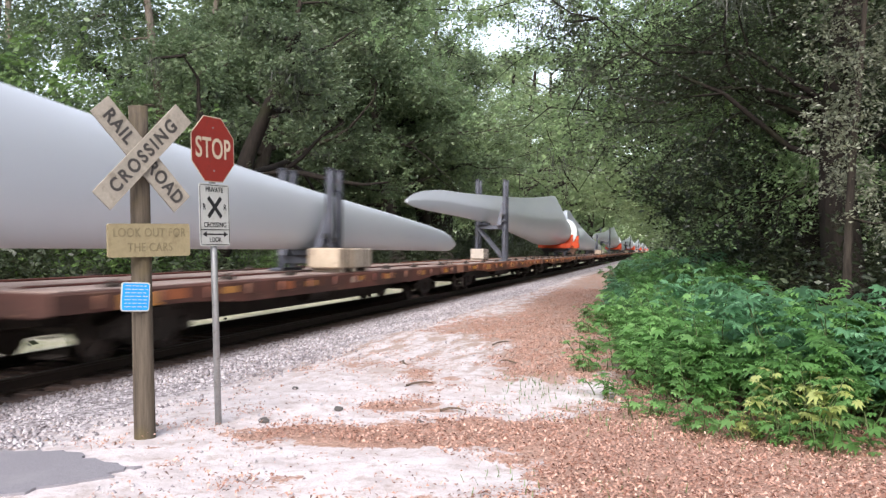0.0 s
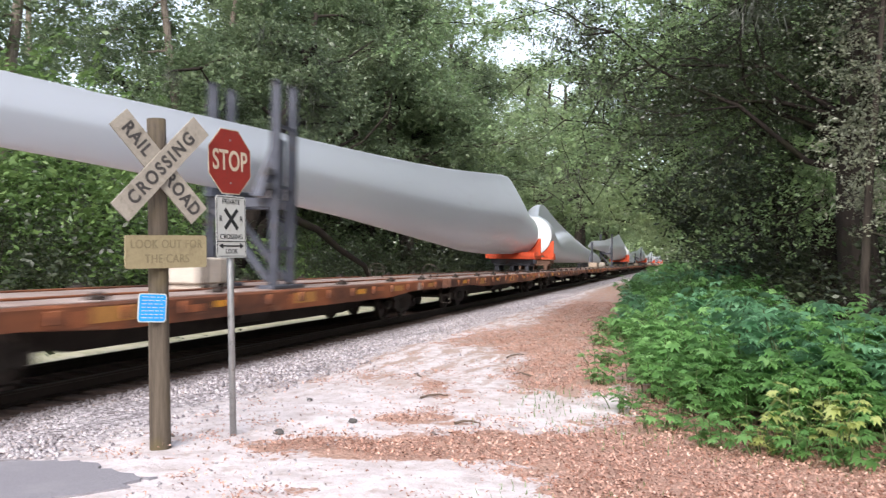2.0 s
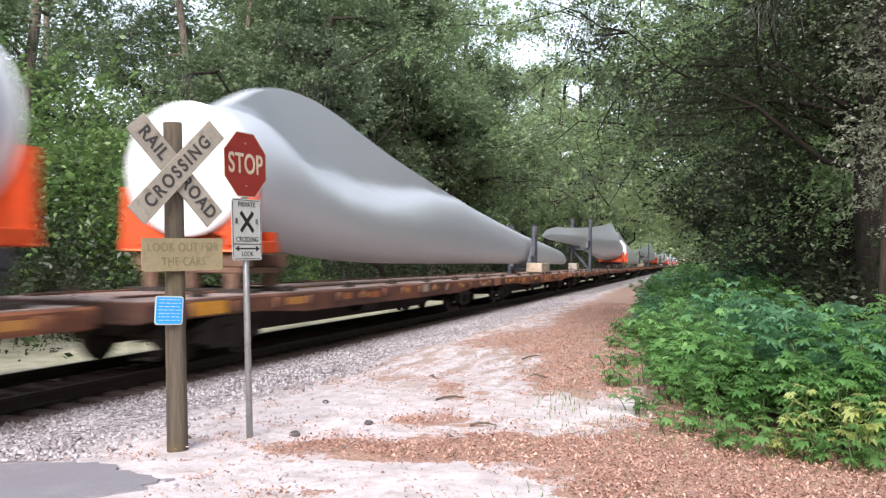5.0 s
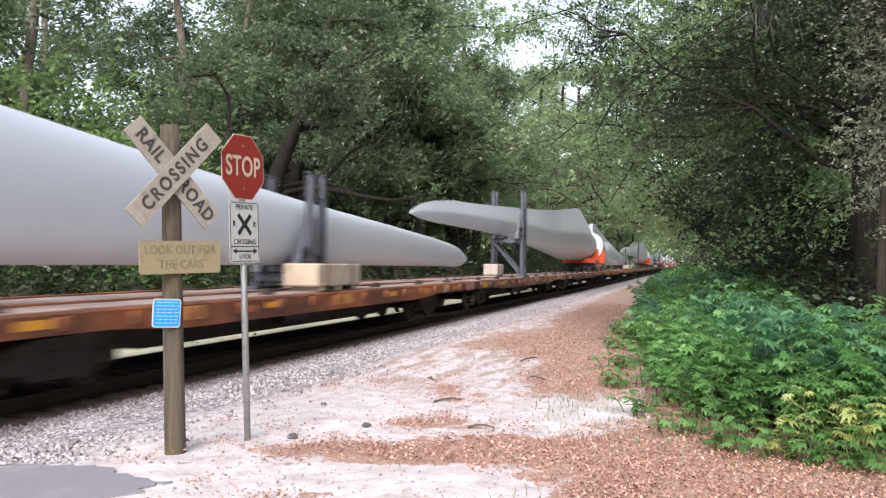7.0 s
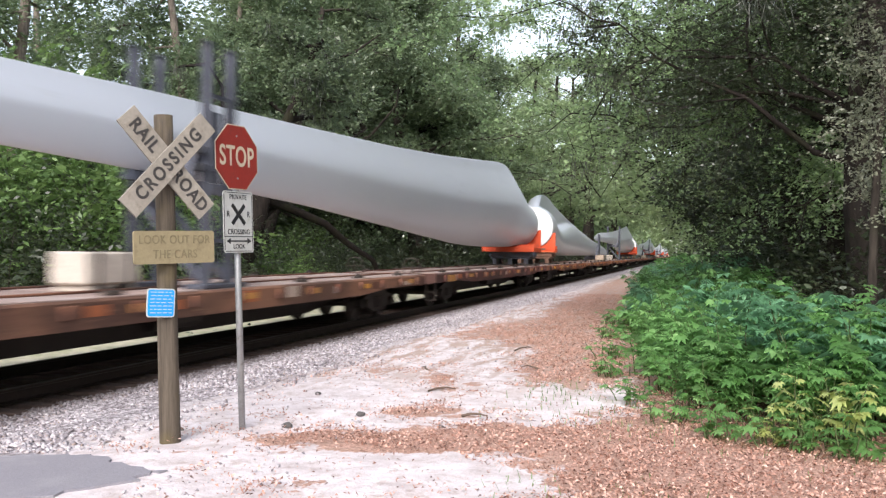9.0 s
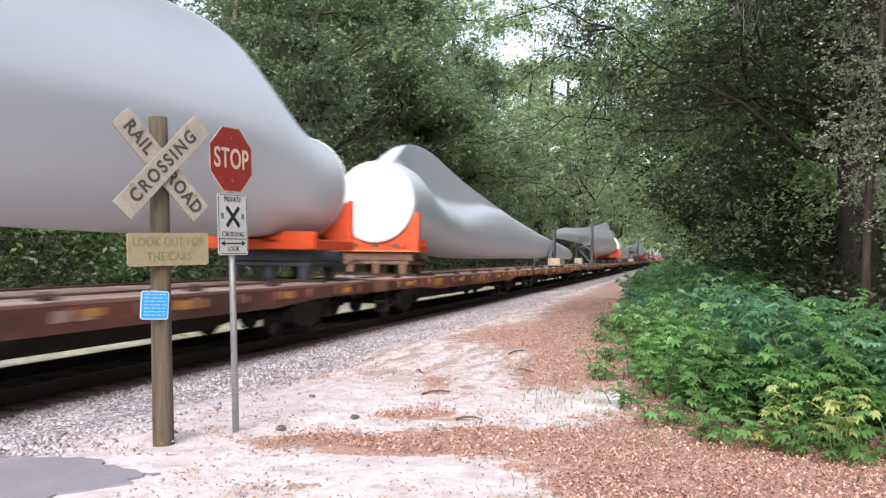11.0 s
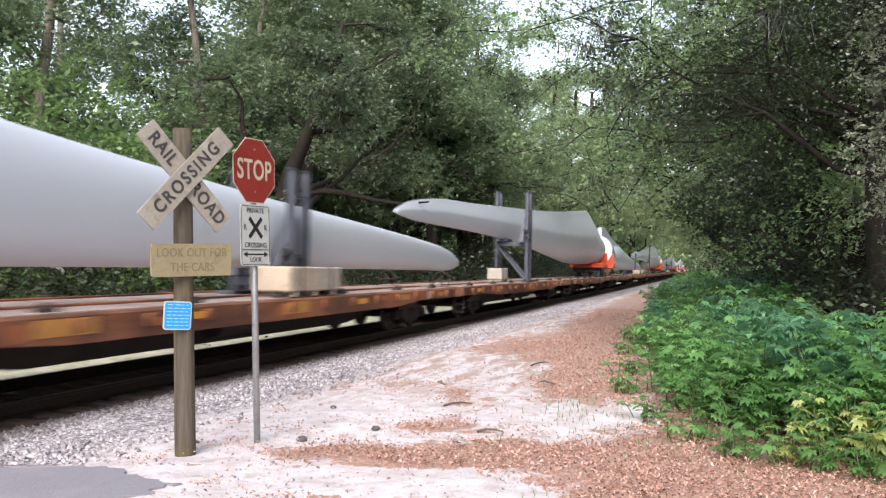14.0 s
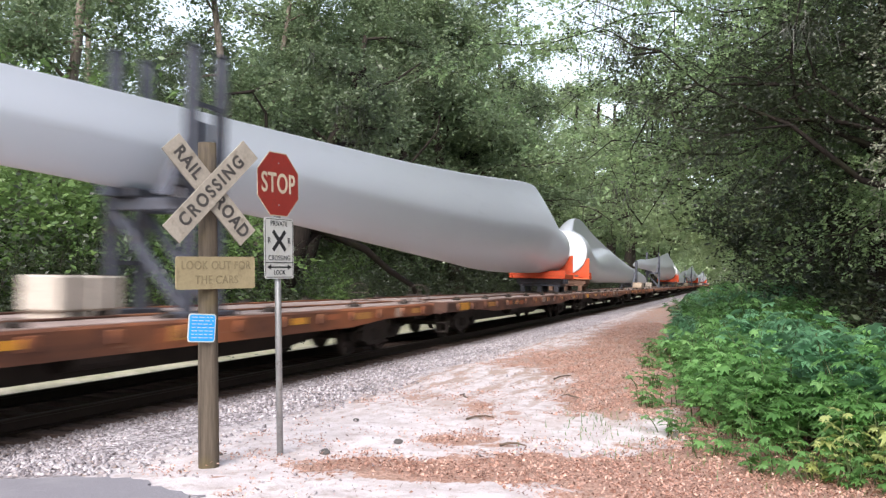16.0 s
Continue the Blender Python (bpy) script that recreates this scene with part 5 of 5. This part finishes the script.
BLADE_DOWN = [(0, 4.26, 1.94, 0, 2.32), (0.8, 4.30, 1.93, 0, 2.32), (1.5, 4.55, 1.89, 0, 2.3), (2.3, 4.90, 1.83, 0, 2.25), (3.2, 5.15, 1.76, 0, 2.2), (4.2, 5.27, 1.68, 0, 2.1), (5.5, 5.29, 1.60, 0, 1.95), (7.0, 5.14, 1.53, 0, 1.75), (9.0, 4.82, 1.49, 0, 1.55), (11, 4.52, 1.48, 0.03, 1.35), (15, 4.05, 1.48, 0.08, 1.1),
              (20, 3.60, 1.49, 0.15, 0.88), (26, 3.16, 1.49, 0.22, 0.68), (30.4, 2.88, 1.49, 0.27, 0.55), (36, 2.60, 1.48, 0.34, 0.40), (40, 2.38, 1.46, 0.38, 0.34), (42.2, 2.22, 1.44, 0.41, 0.28), (43.2, 2.09, 1.45, 0.42, 0.22), (43.9, 1.93, 1.53, 0.42, 0.13), (44.3, 1.77, 1.66, 0.43, 0.04)]
# share of the section's height taken by the round body, below the thin fin of the trailing edge
BODY = [(0, 1.0), (0.8, 1.0), (1.8, 0.88), (3.2, 0.64), (5.0, 0.54), (8.0, 0.57), (11.0, 0.70), (14.0, 0.87), (18.0, 1.0), (36.0, 1.0), (45.0, 1.0)]


def build_blade(table, way, label):
    """A blade from its root at the origin; way is +1 where it reaches back along the train."""
    b = thing("wind_turbine_blade", label, "turbine blade", "turbine blades on the train")
    ss = np.concatenate([np.linspace(0, 12, 33), np.linspace(12.5, 40, 45), np.linspace(40.4, 44.2, 16)])
    t = np.array(table, float)
    ss = ss * t[-1, 0] / 44.2
    def smooth(k):
        fine = np.linspace(0, 44.2, 600)
        v = np.interp(fine, t[:, 0], t[:, k])
        w = np.ones(15) / 15
        v2 = np.convolve(np.pad(v, 7, mode="edge"), w, "valid")
        mixed = np.where((fine < 0.5) | (fine > 41.5), v, v2)
        return np.interp(ss, fine, mixed)
    top, low, dx, th = (smooth(k) for k in range(1, 5))
    rings = []
    for i, s in enumerate(ss):
        z0, c = (top[i] + low[i]) / 2, (top[i] - low[i])
        f = min(1, max(0, (s - 0.8) / 4.5))
        f = f * f * (3 - 2 * f)
        body = float(np.interp(s, [q for q, v in BODY], [v for q, v in BODY]))
        ring = []
        for a in np.linspace(0, 2 * math.pi, 64, endpoint=False):
            u, v = math.cos(a), math.sin(a)
            z = u * c / 2
            if way < 0:
                # the convex side: round at the root, then a thick lower edge and a thin upper edge, and some twist
                x = v * th[i] / 2 * (1 - f * 0.62 * max(0, u) ** 1.2 - f * 0.25 * max(0, u))
                tw = radians(15) * f * (1 - s / 44.2) ** 1.5
                ring.append((dx[i] + x * math.cos(tw) + z * math.sin(tw) * 0.9, way * s, z0 + z))
                continue
            # the hollow side: a round body below, then a shoulder and a thin fin that stands back from it
            w = (1 + u) / 2
            fin = -0.16 * th[i] * (1 - body) / 0.5
            if v >= 0:
                q = min(1.0, w / body)
                near = th[i] / 2 * math.sqrt(max(0.0, 1 - (2 * q - 1) ** 2))
                if q > 0.5:
                    near = near + min(0.0, fin) * ((q - 0.5) / 0.5) ** 2
                edge = fin + 0.05 * th[i] * (1 - w) * (1 - body) * 2
                k = 0.13 * th[i]
                x = k * math.log(math.exp(near / k) + math.exp(edge / k)) if body < 0.99 else near
            else:
                x = th[i] / 2 * v * (1 - (1 - body) * 0.35 * w) + fin * w * w * 0.9
                if body < 0.99:
                    x = min(x, fin * w * w - 0.015)
            ring.append((dx[i] + x, way * s, z0 + z))
        rings.append(ring)
    bm = bmesh.new()
    loft(bm, rings)
    part("shell", bm, BLADE, b, "glossy pale grey shell", True)
    bm = bmesh.new()
    rings = []
    for y, r in ((0.06, 1.172), (-0.02, 1.172), (-0.05, 1.15), (-0.09, 0.9), (-0.11, 0.5), (-0.12, 0.05)):
        rings.append([(r * math.cos(t), way * y, 3.10 + r * math.sin(t)) for t in np.linspace(0, 2 * math.pi, 48, endpoint=False)])
    loft(bm, rings)
    part("root_cover", bm, WHITE_COVER, b, "white cover over the root", True)
    return b


def build_saddle(pedestal, long):
    """The orange cradle that holds a root, on a dark pedestal; the root's face at y = 0."""
    s = thing("root_cradle", "orange steel cradle on a pedestal under a blade root", "cradle", "root cradles")
    for y, arm in ((0.12, 14), (long - 0.15, 60)):
        bm = bmesh.new()
        top = 3.10 - 1.22 * math.sin(radians(arm))
        outer = [(-1.30, 1.68), (1.30, 1.68), (1.30, top)]
        arc = [(1.22 * math.cos(a), 3.10 + 1.22 * math.sin(a)) for a in np.linspace(radians(-arm), radians(arm - 180), 25)]
        pts = outer + arc + [(-1.30, top)]
        a = [bm.verts.new((x, y - 0.07, z)) for x, z in pts]
        b = [bm.verts.new((x, y + 0.07, z)) for x, z in pts]
        for i in range(len(pts)):
            j = (i + 1) % len(pts)
            bm.faces.new((a[i], b[i], b[j], a[j]))
        fa, fb = bm.faces.new(a), bm.faces.new(b[::-1])
        bmesh.ops.triangulate(bm, faces=[fa, fb])
        bmesh.ops.recalc_face_normals(bm, faces=bm.faces)
        part("cradle_plate", bm, ORANGE, s)
    bm = bmesh.new()
    for x in (-1.24, 1.24):
        box(bm, (x, long / 2, 1.78), (0.14, long, 0.20), 0.015)
    for y in (0.12, long / 2, long - 0.15):
        box(bm, (0, y, 1.75), (2.6, 0.16, 0.16), 0.015)
    for x in (-0.85, 0.85):
        box(bm, (x, 0.0, 1.86), (0.16, 0.06, 0.14), 0.01)
    part("base_frame", bm, ORANGE, s)
    for x in (-0.62, 0.0, 0.62):
        bm = bmesh.new()
        box(bm, (x, 0.035, 1.86), (0.22, 0.05, 0.10), 0.01)
        part("stop_lug", bm, RUSTY, s)
    bm = bmesh.new()
    box(bm, (0, 0.03, 1.70), (2.66, 0.06, 0.035), 0.005)
    part("edge_strip", bm, ORANGE_PALE, s, "pale orange edge strip")
    bm = bmesh.new()
    for y in (0.25, 1.6):
        box(bm, (0, y, 1.54), (2.2, 0.22, 0.24), 0.02)
        for x in (-0.8, 0.0, 0.8):
            box(bm, (x, y, 1.22), (0.22, 0.22, 0.42), 0.02)
    box(bm, (0, 0.93, 1.36), (2.0, 1.6, 0.10), 0.02)
    part("pedestal", bm, pedestal, s, "heavy steel pedestal")
    bm = bmesh.new()
    for y in (0.25, 1.6):
        box(bm, (0, y, DECK_Z + 0.03), (2.5, 0.34, 0.07), 0.01)
    part("pedestal_foot", bm, UNDER, s)
    return s


def build_frame(bottom, tall, half, label, blade=0.0, deep=0.45):
    """A portal frame across the car that carries a blade; bottom: the blade's underside there; blade: where its middle hangs."""
    s = thing("blade_support_frame", label, "support frame", "blade support frames")
    for x in (-half, half):
        for dy in (-deep, deep):
            bm = bmesh.new()
            # a rolled column: web and two flanges
            h = tall - DECK_Z - 0.06
            z = (DECK_Z + 0.06 + tall) / 2
            box(bm, (x, dy, z), (0.13, 0.014, h))
            for q in (-1, 1):
                box(bm, (x + q * 0.068, dy, z), (0.014, 0.15, h), 0.003)
            box(bm, (x, dy, tall + 0.006), (0.17, 0.17, 0.012))
            part("upright", bm, FRAME_STEEL, s)
        for z in np.arange(DECK_Z + 0.75, tall, 1.15):
            bm = bmesh.new()
            box(bm, (x, 0, z), (0.06, 2 * deep - 0.15, 0.06))
            part("lacing_bar", bm, FRAME_STEEL, s)
        bm = bmesh.new()
        beam(bm, (x, -deep + 0.08, DECK_Z + 0.2), (x, deep - 0.08, min(tall - 0.4, bottom - 0.1) if bottom > 2 else 1.9), 0.05, 0.05)
        part("side_brace", bm, FRAME_STEEL, s)
    for dy in (-deep, deep):
        bm = bmesh.new()
        box(bm, (0, dy, bottom - 0.24), (2 * half - 0.16, 0.14, 0.18), 0.012)
        part("cross_beam", bm, FRAME_STEEL, s)
        if bottom > 2:
            bm = bmesh.new()
            beam(bm, (-half + 0.1, dy, bottom - 0.36), (half - 0.1, dy, DECK_Z + 0.15), 0.11, 0.11)
            part("diagonal_brace", bm, FRAME_STEEL, s)
    # pads and jaws round the blade
    for q in (-1, 1):
        bm = bmesh.new()
        wall = q * (half - 0.075)
        rows = []
        for z, out in ((bottom - 0.14, 0.22), (bottom + 0.12, 0.17), (bottom + 0.5, 0.10), (bottom + 0.95, 0.06)):
            y0 = -deep - 0.34 + 0.5 * (z - bottom)
            rows.append([bm.verts.new((x, y, z)) for x, y in ((wall - q * out, y0), (wall, y0), (wall, y0 + 0.2), (wall - q * out, y0 + 0.2))])
        for a, b in zip(rows, rows[1:]):
            for i in range(4):
                bm.faces.new((a[i], a[(i + 1) % 4], b[(i + 1) % 4], b[i]))
        bm.faces.new(rows[0][::-1])
        bm.faces.new(rows[-1])
        bmesh.ops.recalc_face_normals(bm, faces=bm.faces)
        part("clamp", bm, FRAME_STEEL, s, "dark padded clamp round the blade")
        bm = bmesh.new()
        box(bm, (q * (half - 0.10), 0, bottom + 0.42), (0.03, 2 * deep - 0.22, 1.15), 0.008)
        part("side_plate", bm, FRAME_PALE, s, "pale grey side plate")
        for z in (bottom + 0.05, bottom + 0.32):
            bm = bmesh.new()
            box(bm, (q * (half - 0.03), -deep - 0.16, z), (0.12, 0.16, 0.13), 0.02)
            part("rubber_pad", bm, SIGN_BLACK, s, "black rubber pad")
    bm = bmesh.new()
    box(bm, (blade, -0.1, bottom - 0.075), (0.5, 0.9, 0.13), 0.02)
    part("bottom_pad", bm, DARK_STEEL, s)
    for x in (-half, half):
        bm = bmesh.new()
        box(bm, (x, 0, DECK_Z + 0.03), (0.34, 2 * deep + 0.7, 0.07), 0.01)
        part("foot_plate", bm, FRAME_STEEL, s)
    return s


def build_block(size, label, mat, other):
    s = thing("timber_block", label, "block", "blocks on the decks")
    w, l, h = size
    for k, m in ((0, mat), (1, other)):
        bm = bmesh.new()
        box(bm, (0, (k - 0.5) * l / 2, DECK_Z + 0.09 + (h - 0.09) / 2), (w, l / 2 - 0.03, h - 0.094), 0.03)
        part("block", bm, m, s)
    for y in (-l * 0.36, 0, l * 0.36):
        bm = bmesh.new()
        box(bm, (0, y, DECK_Z + 0.045), (w * 0.94, 0.14, 0.088), 0.006)
        part("runner", bm, other, s)
    for y in (-l * 0.28, l * 0.28):
        bm = bmesh.new()
        box(bm, (0, y, DECK_Z + h / 2 + 0.004), (w + 0.012, 0.05, h + 0.004))
        part("strap", bm, UNDER, s, "dark steel strap")
    return s


blade_up = build_blade(BLADE_UP, -1, "pale grey turbine blade raised towards its tip")
blade_down = build_blade(BLADE_DOWN, 1, "pale grey turbine blade lying low towards its tip")
RUSTY = simple("rusty_pedestal_steel", (0.17, 0.095, 0.065), 0.85, 0.1, 0.35, 4.0, 0.2, dirt=(0.30, 0.20, 0.15))
saddle = build_saddle(DARK_STEEL, 2.3)
saddle_rusty = build_saddle(RUSTY, 0.95)
FRAME_PALE = simple("pale_blue_grey_steel", (0.17, 0.18, 0.22), 0.45, 0.2, 0.2, 3.0, 0.1, dirt=(0.15, 0.14, 0.14))
frame_tall = build_frame(2.82, 4.85, 0.66, "tall dark steel frame holding a raised blade", -0.37, 0.36)
frame_low = build_frame(1.49, 3.4, 0.60, "dark steel frame holding a low blade", 0.0, 0.3)
PALE_TIMBER = simple("whitened_timber", (0.56, 0.49, 0.42), 0.8, 0, 0.2, 5.0, 0.25, dirt=(0.36, 0.29, 0.23))
TIMBER_B = simple("greyed_timber_block", (0.46, 0.39, 0.32), 0.8, 0, 0.25, 5.0, 0.25, dirt=(0.28, 0.22, 0.17))
block_big = build_block((0.76, 2.3, 0.55), "large pale timber block strapped on the deck", TIMBER, TIMBER_B)
block_small = build_block((0.62, 1.25, 0.56), "pale timber block beside the support frame", PALE_TIMBER, PALE_TIMBER)


PAINTS = (2, 1, 2, 0, 1, 1, 2, 1, 2, 0, 1, 1, 1, 2)    # paint of each car in turn along the train


def place_train():
    first = {}
    def put(ob, y, dx=0.0, turn=0):
        m = pose(TRACK_X + dx, y, 0, 0, 0, turn)
        if ob.name in first:
            ob = copy_thing(ob, m)
        else:
            first[ob.name] = 1
            ob.matrix_basis = m
        movers.append((ob, y, dx, turn))
    for k in range(-1, 6):
        u = COUPLING + k * SET
        for c in range(4):
            put(cars[PAINTS[(c + 4 * k + 4) % len(PAINTS)]], u + (c + 0.5) * CAR)
        put(blade_up, u + 43.0)
        put(blade_down, u + 48.2)
        put(saddle, u + 43.2, 0, 180)
        put(saddle_rusty, u + 48.2)
        put(frame_tall, u + (12.0 if k == 2 else 10.9), 0.52)
        put(frame_low, u + (79.3 if k == 1 else 78.0), 0.27)
        put(block_small, u + (10.5 if k == 2 else 9.2 if k == 1 else 9.6), 0.2)
        put(block_big, u + (79.0 if k == 1 else 78.0), 1.06)


place_train()


build_small_ground_things()


def motions():
    """The train runs past at a steady pace; its wheels roll."""
    for ob, y, dx, turn in movers:
        walk(ob, [(t, pose(TRACK_X + dx, y - SPEED * t, 0, 0, 0, turn)) for t in (0.0, 4.0, 8.0, 12.0, 16.0)])
    # all wheelsets roll alike: key one at each end of a truck, the others take over its action
    rate = math.degrees(SPEED / 0.42) / FPS
    for y in (-0.89, 0.89):
        alike = [o for o in scene.objects if o.name.startswith("wheelset") and abs(o.matrix_basis.translation.y - y) < 0.01]
        walk(alike[0], [(k / FPS, pose(0, y, 0.42, (k * rate) % 360, 0, 0)) for k in range(0, 481)])
        keys = alike[0].animation_data
        for o in alike[1:]:
            o.rotation_mode = "QUATERNION"
            o.animation_data_create()
            o.animation_data.action = keys.action
            o.animation_data.action_slot = keys.action_slot


motions()
